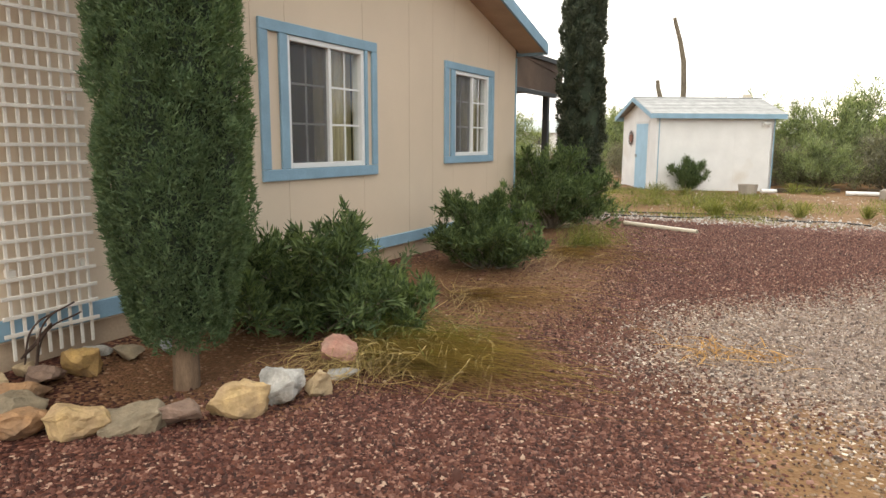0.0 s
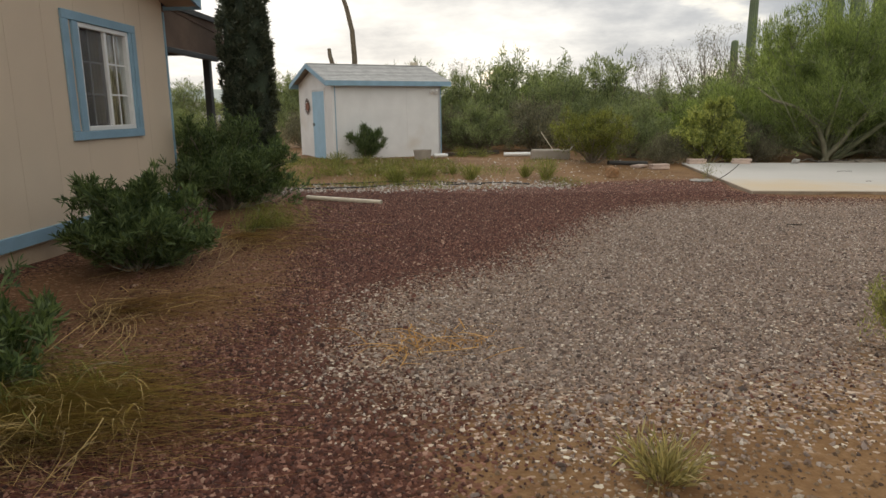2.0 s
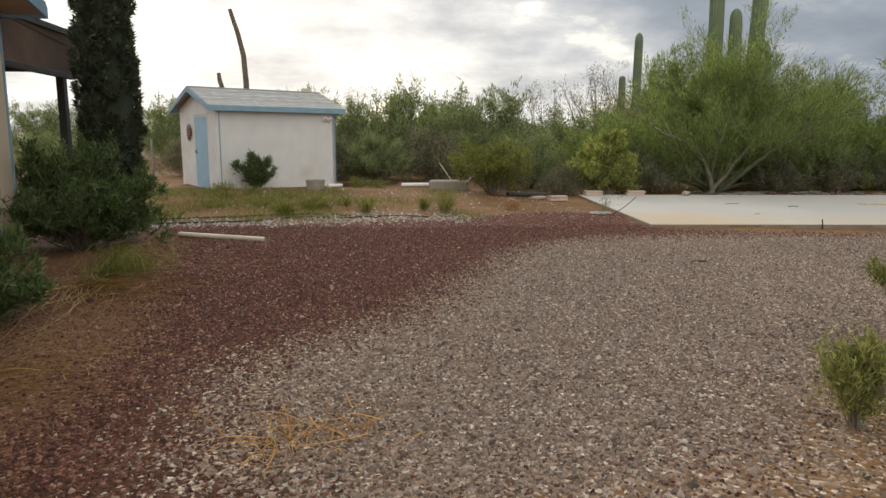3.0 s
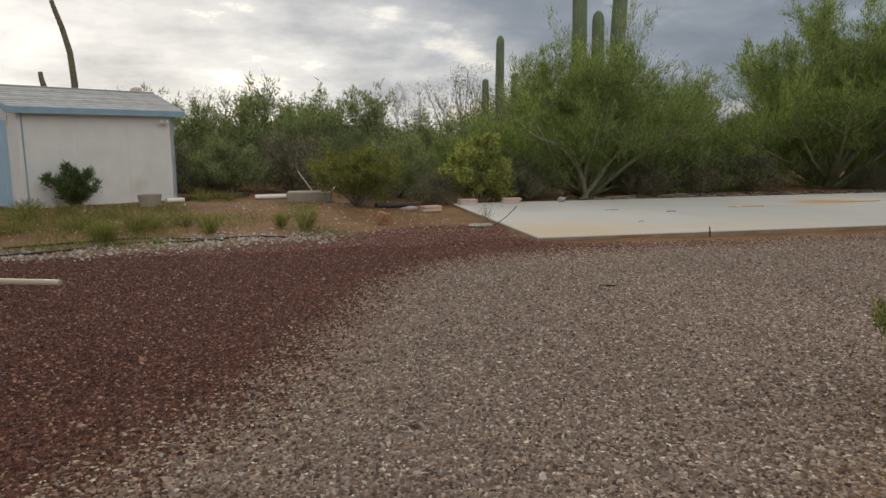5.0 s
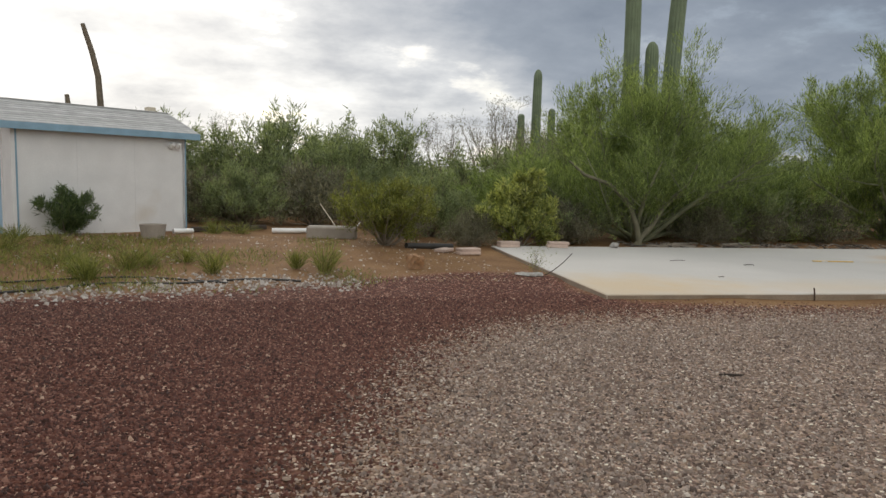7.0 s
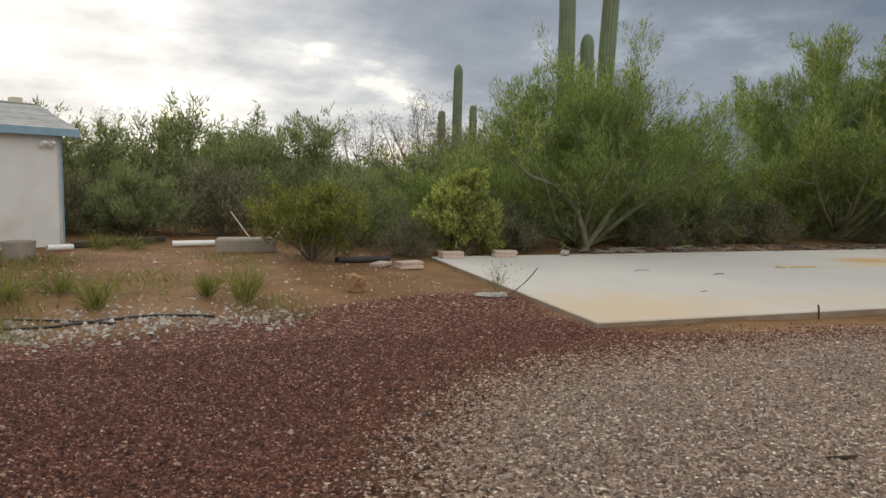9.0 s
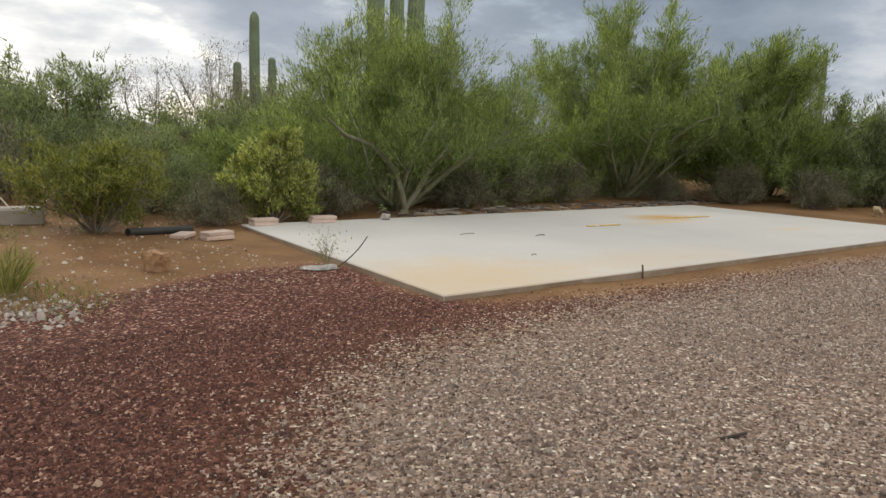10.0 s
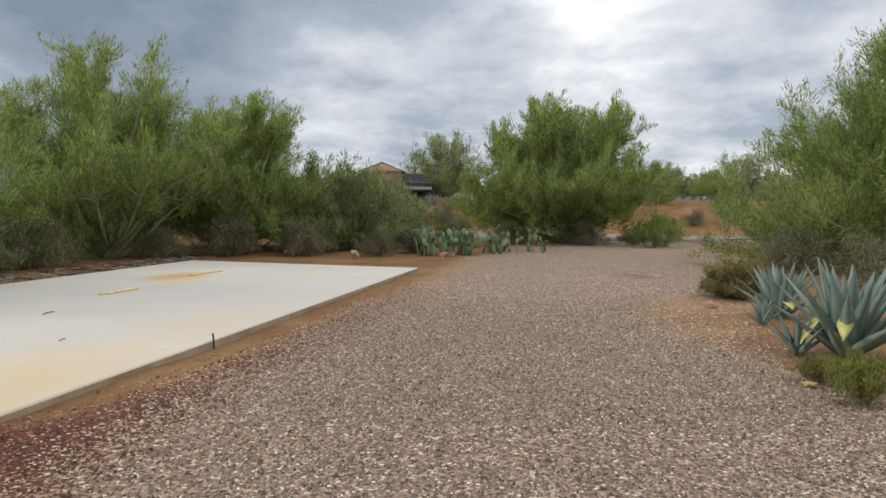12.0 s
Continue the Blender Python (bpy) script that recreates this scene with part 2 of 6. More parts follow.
def tube_arrays(points, radii, sides=6):
    """Rings along a line of places."""
    pts = np.asarray(points, float)
    tan = np.gradient(pts, axis=0)
    tan /= np.linalg.norm(tan, axis=1)[:, None] + 1e-9
    ref = np.where(np.abs(tan[:, 2:3]) > 0.9, np.array([[1.0, 0, 0]]), np.array([[0, 0, 1.0]]))
    u = np.cross(tan, ref)
    u /= np.linalg.norm(u, axis=1)[:, None] + 1e-9
    v = np.cross(tan, u)
    a = np.linspace(0, 2 * np.pi, sides, endpoint=False)
    ring = pts[:, None] + np.asarray(radii)[:, None, None] * (u[:, None] * np.cos(a)[None, :, None] + v[:, None] * np.sin(a)[None, :, None])
    n = len(pts)
    i, j = np.meshgrid(np.arange(n - 1), np.arange(sides), indexing="ij")
    j2 = (j + 1) % sides
    faces = np.stack([i * sides + j, i * sides + j2, (i + 1) * sides + j2, (i + 1) * sides + j], -1).reshape(-1, 4)
    return ring.reshape(-1, 3), faces


def join_arrays(chunks):
    vs, fs, n = [], [], 0
    for v, f in chunks:
        vs.append(v)
        fs.append(f + n)
        n += len(v)
    return np.concatenate(vs), np.concatenate(fs)


def leaf_arrays(rng, places, ways, length, width, jitter=0.5, corners=4):
    """One slender leaf of four or three corners at each place, along each way."""
    n = len(places)
    w = ways + rng.normal(0, jitter, (n, 3))
    w /= np.linalg.norm(w, axis=1)[:, None] + 1e-9
    s = np.cross(w, rng.normal(0, 1, (n, 3)))
    s /= np.linalg.norm(s, axis=1)[:, None] + 1e-9
    ln = (length * rng.uniform(0.6, 1.3, n))[:, None]
    wd = (width * rng.uniform(0.7, 1.3, n))[:, None]
    if corners == 3:
        v = np.stack([places - s * wd / 2, places + s * wd / 2, places + w * ln], 1).reshape(-1, 3)
        return v, np.arange(3 * n).reshape(-1, 3)
    mid = places + w * ln * 0.45
    droop = np.array([[0, 0, -0.12]]) * ln
    v = np.stack([places, mid + s * wd / 2, places + w * ln + droop, mid - s * wd / 2], 1).reshape(-1, 3)
    return v, np.arange(4 * n).reshape(-1, 4)


def sm(a, b, v):
    q = np.clip((v - a) / (b - a), 0, 1)
    return q * q * (3 - 2 * q)


def gz(x, y):
    """The height of the ground."""
    x, y = np.asarray(x, float), np.asarray(y, float)
    return -0.075 * sm(5, 11, y) * sm(-3, 1, x) + 0.14 * sm(12.5, 18, y) * sm(5, 2.5, x) + 0.06 * sm(-3.3, -4.0, x) * sm(13, 11, y) + 2.3 * sm(42, 51, x) + 0.10 * sm(0.6, -1.0, x) * sm(-4.2, -2.5, x) * sm(6, 9, y) * sm(12.3, 10.6, y)


def gp(x, y, dz=0.0):
    return (x, y, float(gz(x, y)) + dz)


# ---- ground ----
GREY = [(-0.1, 3.5), (-0.65, 3.95), (-1.0, 4.6), (-0.8, 5.6), (-0.1, 6.4), (0.35, 6.85), (0.65, 7.4), (0.9, 8.1), (1.3, 9.0), (1.7, 9.8), (2.3, 10.6), (3.1, 11.05), (3.9, 11.15), (5.0, 11.15), (9.0, 10.75), (16.2, 9.9), (20.0, 9.6), (27.0, 8.2), (33.0, 5.0),
        (33.0, 0.3), (22.0, 1.6), (13.0, 4.6), (9.0, 5.4), (6.0, 5.9), (3.2, 5.2), (2.1, 4.5), (1.6, 3.9), (0.9, 3.35), (0.4, 3.3)]
RED = [(-12, -12), (-12, 13.0), (-3.5, 12.7), (-1.7, 12.75), (0.6, 13.4), (2.6, 14.1), (4.75, 14.5), (4.5, 12.05), (5.0, 11.5), (9.0, 10.9), (13.0, 10.5), (13.0, 9.5), (4.0, 9.0), (2.0, 6.0),
       (1.9, 4.2), (0.3, 3.5), (-0.15, 3.1), (-0.05, 2.65), (0.6, 2.2), (1.6, 1.6), (2.9, 0.8), (4.6, 0.5), (6.5, -1.0), (7.5, -4.0), (7.0, -8.0), (8.5, -12)]
BED = [(-4.0, 2.0), (-2.4, 2.3), (-2.0, 3.4), (-1.6, 4.6), (-1.5, 6.5), (-2.0, 8.6), (-2.3, 11.0), (-4.0, 12.0)]


def inside(poly, px, py):
    hit = np.zeros(px.shape, bool)
    for (x1, y1), (x2, y2) in zip(poly, poly[1:] + poly[:1]):
        cross = ((y1 > py) != (y2 > py)) & (px < (x2 - x1) * (py - y1) / (y2 - y1 + 1e-12) + x1)
        hit ^= cross
    return hit


def soften(a, rounds):
    a = a.astype(float)
    for _ in range(rounds):
        p = np.pad(a, 1, mode="edge")
        a = (p[1:-1, 1:-1] * 2 + p[:-2, 1:-1] + p[2:, 1:-1] + p[1:-1, :-2] + p[1:-1, 2:]) / 6
    return a


STEP = 0.2
GX = np.concatenate([[-900, -400, -180, -80, -40, -24, -16], np.arange(-12, 36.01, STEP), [38, 40, 42, 43.5, 45, 46.5, 48, 49.5, 51, 54, 60, 80, 120, 200, 400, 900]])
GY = np.concatenate([[-900, -300, -100, -40, -20], np.arange(-12, 32.01, STEP), [36, 44, 60, 90, 150, 300, 900]])
PX, PY = np.meshgrid(GX, GY, indexing="ij")
EARTH = [(10.7, 6.8), (8.6, 7.0), (7.3, 6.6), (6.2, 6.1), (6.4, 5.0), (12.0, 5.0), (11.6, 6.2)]
MASK_GREY = soften(inside(GREY, PX, PY), 14) * (1 - 0.72 * soften(inside(EARTH, PX, PY), 6))
MASK_RED = soften(inside(RED, PX, PY), 8)
THIN = soften(inside([(-0.6, 4.3), (0.2, 4.0), (1.2, 3.9), (1.8, 4.3), (1.5, 3.2), (0.2, 2.6), (-0.5, 3.2)], PX, PY), 5)   # stones thin out over earth
MASK_GREY *= 1 - 0.40 * THIN
MASK_RED *= 1 - 0.45 * THIN
MASK_BED = soften(inside(BED, PX, PY), 5)


def mask_at(mask, x, y):
    i = np.clip(np.searchsorted(GX, x), 0, len(GX) - 1)
    j = np.clip(np.searchsorted(GY, y), 0, len(GY) - 1)
    return mask[i, j]


def ground_material():
    mt = bpy.data.materials.new("ground_gravel_and_dirt")
    mt.use_nodes = True
    nt = mt.node_tree
    N, L = nt.nodes.new, nt.links.new
    b = nt.nodes["Principled BSDF"]
    b.inputs["Roughness"].default_value = 0.95
    b.inputs["Specular IOR Level"].default_value = 0.25
    co = N("ShaderNodeTexCoord").outputs["Object"]

    def ramp(v, stops):
        r = N("ShaderNodeValToRGB")
        while len(r.color_ramp.elements) < len(stops):
            r.color_ramp.elements.new(0.5)
        for e, (p, c) in zip(r.color_ramp.elements, stops):
            e.position, e.color = p, (*c, 1)
        L(v, r.inputs[0])
        return r.outputs[0]

    def nz(s, d=5.0):
        n = N("ShaderNodeTexNoise")
        n.inputs["Scale"].default_value, n.inputs["Detail"].default_value = s, d
        L(co, n.inputs["Vector"])
        return n.outputs[0]

    def m(op, a, c):
        n = N("ShaderNodeMath")
        n.operation = op
        for i, v in enumerate((a, c)):
            if isinstance(v, (int, float)):
                n.inputs[i].default_value = v
            else:
                L(v, n.inputs[i])
        return n.outputs[0]

    def mixc(f, a, c):
        n = N("ShaderNodeMix")
        n.data_type = "RGBA"
        L(f, n.inputs[0])
        L(a, n.inputs[6])
        L(c, n.inputs[7])
        return n.outputs[2]

    def vor(s, feature="F1"):
        n = N("ShaderNodeTexVoronoi")
        n.feature = feature
        n.inputs["Scale"].default_value = s
        L(co, n.inputs["Vector"])
        return n

    def attr(n):
        a = N("ShaderNodeAttribute")
        a.attribute_name = n
        return a.outputs["Fac"]

    v1 = vor(52.0)
    sp = N("ShaderNodeSeparateColor")
    L(v1.outputs["Color"], sp.inputs[0])
    rnd = sp.outputs[0]
    grey = ramp(rnd, [(0.0, (0.043, 0.030, 0.023)), (0.22, (0.184, 0.113, 0.084)), (0.42, (0.184, 0.145, 0.119)), (0.62, (0.341, 0.237, 0.163)), (0.82, (0.409, 0.298, 0.240)), (0.94, (0.608, 0.487, 0.389)), (1.0, (0.855, 0.809, 0.664))])
    red = ramp(rnd, [(0.0, (0.027, 0.008, 0.006)), (0.4, (0.080, 0.026, 0.017)), (0.75, (0.139, 0.052, 0.032)), (0.93, (0.298, 0.145, 0.105)), (1.0, (0.545, 0.372, 0.276))])
    dirt = ramp(m("ADD", m("MULTIPLY", nz(1.1), 0.6), m("MULTIPLY", nz(26.0, 8.0), 0.4)), [(0.3, (0.120, 0.061, 0.027)), (0.5, (0.198, 0.108, 0.047)), (0.7, (0.285, 0.170, 0.082))])
    edge = m("SUBTRACT", m("ADD", m("MULTIPLY", nz(0.9), 0.55), m("MULTIPLY", rnd, 0.75)), 0.65)

    def mask(n, spread=0.5):
        mr = N("ShaderNodeMapRange")
        L(m("ADD", attr(n), m("MULTIPLY", edge, spread)), mr.inputs[0])
        mr.inputs[1].default_value, mr.inputs[2].default_value = 0.42, 0.58
        return mr.outputs[0]

    bare = N("ShaderNodeMapRange")          # earth showing between the stones in patches
    L(m("ADD", nz(0.55, 6.0), m("MULTIPLY", rnd, 0.25)), bare.inputs[0])
    bare.inputs[1].default_value, bare.inputs[2].default_value = 0.87, 0.95
    col = mixc(mask("red"), dirt, red)
    col = mixc(m("MULTIPLY", mask("bed", 0.9), 0.6), col, dirt)
    col = mixc(mask("grey", 0.9), col, grey)
    seam = m("MULTIPLY", m("MULTIPLY", attr("grey"), m("SUBTRACT", 1.0, attr("grey"))), 1.7)
    col = mixc(m("MULTIPLY", seam, m("ADD", nz(3.0), 0.1)), col, dirt)
    col = mixc(bare.outputs[0], col, dirt)
    L(col, b.inputs["Base Color"])
    d = vor(52.0)
    bn = N("ShaderNodeBump")
    bn.inputs["Strength"].default_value, bn.inputs["Distance"].default_value = 0.9, 0.012
    h = m("SUBTRACT", m("ADD", m("MULTIPLY", rnd, 0.5), m("MULTIPLY", nz(120.0), 0.25)), d.outputs["Distance"])
    stony = m("MAXIMUM", attr("red"), attr("grey"))
    L(m("MULTIPLY", h, m("ADD", m("MULTIPLY", stony, 0.85), 0.15)), bn.inputs["Height"])
    L(bn.outputs[0], b.inputs["Normal"])
    return mt


GROUND_Z = np.zeros(PX.shape)


def on_ground(x, y):
    """The height of the uneven sheet itself, between its corners."""
    i = np.clip(np.searchsorted(GX, x) - 1, 0, len(GX) - 2)
    j = np.clip(np.searchsorted(GY, y) - 1, 0, len(GY) - 2)
    u = (x - GX[i]) / (GX[i + 1] - GX[i])
    w = (y - GY[j]) / (GY[j + 1] - GY[j])
    g = GROUND_Z
    return (g[i, j] * (1 - u) + g[i + 1, j] * u) * (1 - w) + (g[i, j + 1] * (1 - u) + g[i + 1, j + 1] * u) * w


def build_ground():
    nx, ny = len(GX), len(GY)
    near = (np.abs(PX - 10) < 24) & (np.abs(PY - 10) < 22)
    rng = np.random.default_rng(4)
    lump = soften(rng.normal(0, 1, PX.shape), 3) * 0.02 + soften(rng.normal(0, 1, PX.shape), 14) * 0.10
    Z = gz(PX, PY) + np.where(near, lump * 0.6, 0.0)
    GROUND_Z[:] = Z
    i, j = np.meshgrid(np.arange(nx - 1), np.arange(ny - 1), indexing="ij")
    q = np.stack([i * ny + j, (i + 1) * ny + j, (i + 1) * ny + j + 1, i * ny + j + 1], -1).reshape(-1, 4)
    me = link_mesh("ground", np.stack([PX, PY, Z], -1).reshape(-1, 3), q, ground_material(), True)
    for name, mask in (("grey", MASK_GREY), ("red", MASK_RED), ("bed", MASK_BED)):
        a = me.attributes.new(name, "FLOAT", "POINT")
        a.data.foreach_set("value", mask.astype(np.float32).ravel())
    tagged(new("ground", me), "red and grey gravel over brown desert earth", "ground", kind="structure")


build_ground()

# ---- concrete slab ----
slab = new("concrete_slab")
slab.matrix_world = pose(4.459, 12.005, -0.005, 0, 0, -6.4)
tagged(slab, "pale weathered concrete slab with rusty stains beside the gravel", "slab", kind="structure")


def slab_material():
    mt = M["concrete"]
    nt = mt.node_tree
    N, L = nt.nodes.new, nt.links.new
    b = nt.nodes["Principled BSDF"]
    old = b.inputs["Base Color"].links[0].from_socket
    co = N("ShaderNodeTexCoord").outputs["Object"]

    def blob(place, size, stretch=(1, 1, 1)):
        mp = N("ShaderNodeMapping")
        mp.vector_type = "TEXTURE"
        mp.inputs["Location"].default_value, mp.inputs["Scale"].default_value = place, (size * stretch[0], size * stretch[1], 1)
        L(co, mp.inputs[0])
        nn = N("ShaderNodeTexNoise")
        nn.inputs["Scale"].default_value, nn.inputs["Detail"].default_value = 2.2, 6.0
        L(co, nn.inputs["Vector"])
        gr = N("ShaderNodeVectorMath")
        gr.operation = "LENGTH"
        L(mp.outputs[0], gr.inputs[0])
        ad = N("ShaderNodeMath")
        ad.operation = "ADD"
        L(gr.outputs["Value"], ad.inputs[0])
        L(nn.outputs[0], ad.inputs[1])
        mr = N("ShaderNodeMapRange")
        mr.inputs[1].default_value, mr.inputs[2].default_value, mr.inputs[3].default_value, mr.inputs[4].default_value = 1.6, 0.7, 0.0, 1.0
        L(ad.outputs[0], mr.inputs[0])
        return mr.outputs[0]

    def over(f, amount, colour):
        nonlocal old
        mu = N("ShaderNodeMath")
        mu.operation = "MULTIPLY"
        L(f, mu.inputs[0])
        mu.inputs[1].default_value = amount
        mx = N("ShaderNodeMix")
        mx.data_type = "RGBA"
        L(mu.outputs[0], mx.inputs[0])
        L(old, mx.inputs[6])
        mx.inputs[7].default_value = (*colour, 1)
        old = mx.outputs[2]

    over(blob((0.6, 0.6, 0), 1.6, (1.2, 0.9, 1)), 0.62, (0.56, 0.41, 0.22))
    over(blob((3.5, 0.5, 0), 1.3, (2.0, 0.6, 1)), 0.3, (0.60, 0.43, 0.22))
    over(blob((3.2, 4.4, 0), 1.5, (2.6, 0.8, 1)), 0.55, (0.47, 0.46, 0.43))
    over(blob((8.2, 3.9, 0), 0.75, (1.3, 0.8, 1)), 0.9, (0.52, 0.30, 0.08))
    over(blob((7.6, 3.3, 0), 0.5, (2.8, 0.5, 1)), 0.5, (0.62, 0.45, 0.22))
    over(blob((9.0, 1.6, 0), 0.5, (1.6, 0.5, 1)), 0.4, (0.62, 0.45, 0.22))
    L(old, b.inputs["Base Color"])


slab_material()
SL, SW = 11.75, 5.75
part("slab_top", boxes(((0, 0, -0.30), (SL, SW, 0.0)), bevel=0.012), M["concrete"], slab)
for nm, lo, hi in (("slab_side", (0.01, -0.006, -0.28), (SL - 0.01, 0.0, -0.016)), ("slab_side", (-0.006, 0.01, -0.28), (0.0, SW - 0.01, -0.016)), ("slab_side", (SL, 0.01, -0.28), (SL + 0.006, SW - 0.01, -0.016)), ("slab_side", (0.01, SW, -0.28), (SL - 0.01, SW + 0.006, -0.016))):
    part(nm, boxes((lo, hi)), M["concrete_side"], slab, "dirty formed edge of the slab")

# ---- house ----
WX = -4.02                                       # outer face of the end wall
house = new("house")
tagged(house, "tan manufactured house with blue trim and a low gable roof", "house", kind="structure")
Y0, Y1, PEAK, EAVE_Z, RISE = 0.35, 9.68, 5.0, 2.72, 0.27
WINDOWS = [(4.55, 5.69, 1.13, 2.25), (7.66, 8.69, 1.19, 2.245)]


def roof_z(y):
    return EAVE_Z + RISE * ((Y1 - y) if y > PEAK else (y - Y0))


def wall_panel(ya, yb, za, zb):
    """A panel of the end wall; the top follows the gable where zb is None."""
    bm = bmesh.new()
    tops = [roof_z(ya), roof_z(yb)] if zb is None else [zb, zb]
    pts = [(ya + 0.002, za), (yb - 0.002, za), (yb - 0.002, tops[1]), (ya + 0.002, tops[0])]
    if zb is None and ya < PEAK < yb:
        pts.insert(3, (PEAK, roof_z(PEAK)))
    front = [bm.verts.new((WX, y, z)) for y, z in pts]
    f = bm.faces.new(front)
    r = bmesh.ops.extrude_face_region(bm, geom=[f])
    bmesh.ops.translate(bm, verts=[v for v in r["geom"] if isinstance(v, bmesh.types.BMVert)], vec=(-0.14, 0, 0))
    return bm


def build_house():
    cuts = sorted({Y0, Y1, 1.70, 2.92, 4.14, 6.58, 7.12, 9.06} | {w[0] for w in WINDOWS} | {w[1] for w in WINDOWS})
    for a, b in zip(cuts, cuts[1:]):
        win = next((w for w in WINDOWS if abs(w[0] - a) < 1e-6), None)
        if win:
            part("siding_panel", wall_panel(a, b, 0.22, win[2]), M["stucco"], house)
            part("siding_panel", wall_panel(a, b, win[3], None), M["stucco"], house)
        else:
            part("siding_panel", wall_panel(a, b, 0.22, None), M["stucco"], house)
    part("wall", boxes(((-14, Y1 - 0.14, 0.0), (WX - 0.145, Y1, 2.64)), ((-14, Y0, 0.0), (WX - 0.145, Y0 + 0.14, 2.64)), ((-14.14, Y0, 0), (-14.0, Y1, 2.64))), M["stucco"], house, "tan siding side walls")
    # inner surfaces added in the near-black colour, so the room reads dim
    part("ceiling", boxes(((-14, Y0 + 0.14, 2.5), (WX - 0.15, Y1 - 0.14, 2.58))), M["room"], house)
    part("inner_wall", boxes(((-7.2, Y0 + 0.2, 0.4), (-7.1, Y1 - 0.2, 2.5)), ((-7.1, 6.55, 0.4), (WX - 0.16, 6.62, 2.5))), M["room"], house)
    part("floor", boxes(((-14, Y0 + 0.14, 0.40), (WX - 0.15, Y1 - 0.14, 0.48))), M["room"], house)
    part("skirting", boxes(((WX - 0.12, Y0, -0.12), (WX - 0.03, Y1, 0.235))), M["skirt"], house)
    part("base_trim", boxes(((WX - 0.02, Y0, 0.235), (WX + 0.022, Y1 + 0.02, 0.355)), bevel=0.004), M["blue"], house, "blue painted base board")
    part("corner_trim", boxes(((WX - 0.09, Y1 + 0.002, 0.356), (WX + 0.020, Y1 + 0.022, 2.60)), bevel=0.003), M["blue"], house, "thin blue corner board")
    # roof: two slopes that reach past the end wall
    for s, (ya, yb) in enumerate(((PEAK, Y1 + 0.14), (PEAK, Y0 - 0.14))):
        za, zb = roof_z(PEAK), EAVE_Z - RISE * 0.14
        bm = bmesh.new()
        x1, x0 = WX + 0.44, -14.5
        vs = [bm.verts.new(p) for p in ((x0, ya, za + 0.05), (x1, ya, za + 0.05), (x1, yb, zb + 0.05), (x0, yb, zb + 0.05))]
        f = bm.faces.new(vs)
        r = bmesh.ops.extrude_face_region(bm, geom=[f])
        bmesh.ops.translate(bm, verts=[v for v in r["geom"] if isinstance(v, bmesh.types.BMVert)], vec=(0, 0, 0.05))
        part("roof_slope", bm, M["shingle"], house)
        bm = bmesh.new()
        vs = [bm.verts.new(p) for p in ((WX + 0.004, ya, za + 0.0), (x1 - 0.02, ya, za + 0.0), (x1 - 0.02, yb, zb + 0.0), (WX + 0.004, yb, zb + 0.0))]
        f = bm.faces.new(vs)
        r = bmesh.ops.extrude_face_region(bm, geom=[f])
        bmesh.ops.translate(bm, verts=[v for v in r["geom"] if isinstance(v, bmesh.types.BMVert)], vec=(0, 0, 0.04))
        part("soffit", bm, M["soffit"], house, "tan painted soffit")
        bm = bmesh.new()
        vs = [bm.verts.new(p) for p in ((x1 - 0.018, ya, za - 0.03), (x1 - 0.018, yb, zb - 0.03), (x1 - 0.018, yb, zb + 0.13), (x1 - 0.018, ya, za + 0.13))]
        f = bm.faces.new(vs)
        r = bmesh.ops.extrude_face_region(bm, geom=[f])
        bmesh.ops.translate(bm, verts=[v for v in r["geom"] if isinstance(v, bmesh.types.BMVert)], vec=(0.03, 0, 0))
        part("rake_board", bm, M["blue"], house, "blue painted rake board")
        part("eave_board", boxes(((x0, min(yb, yb + (0.03 if s == 0 else -0.03)), zb - 0.04), (x1 + 0.01, max(yb, yb + (0.03 if s == 0 else -0.03)), zb + 0.10))), M["blue"], house)


build_house()


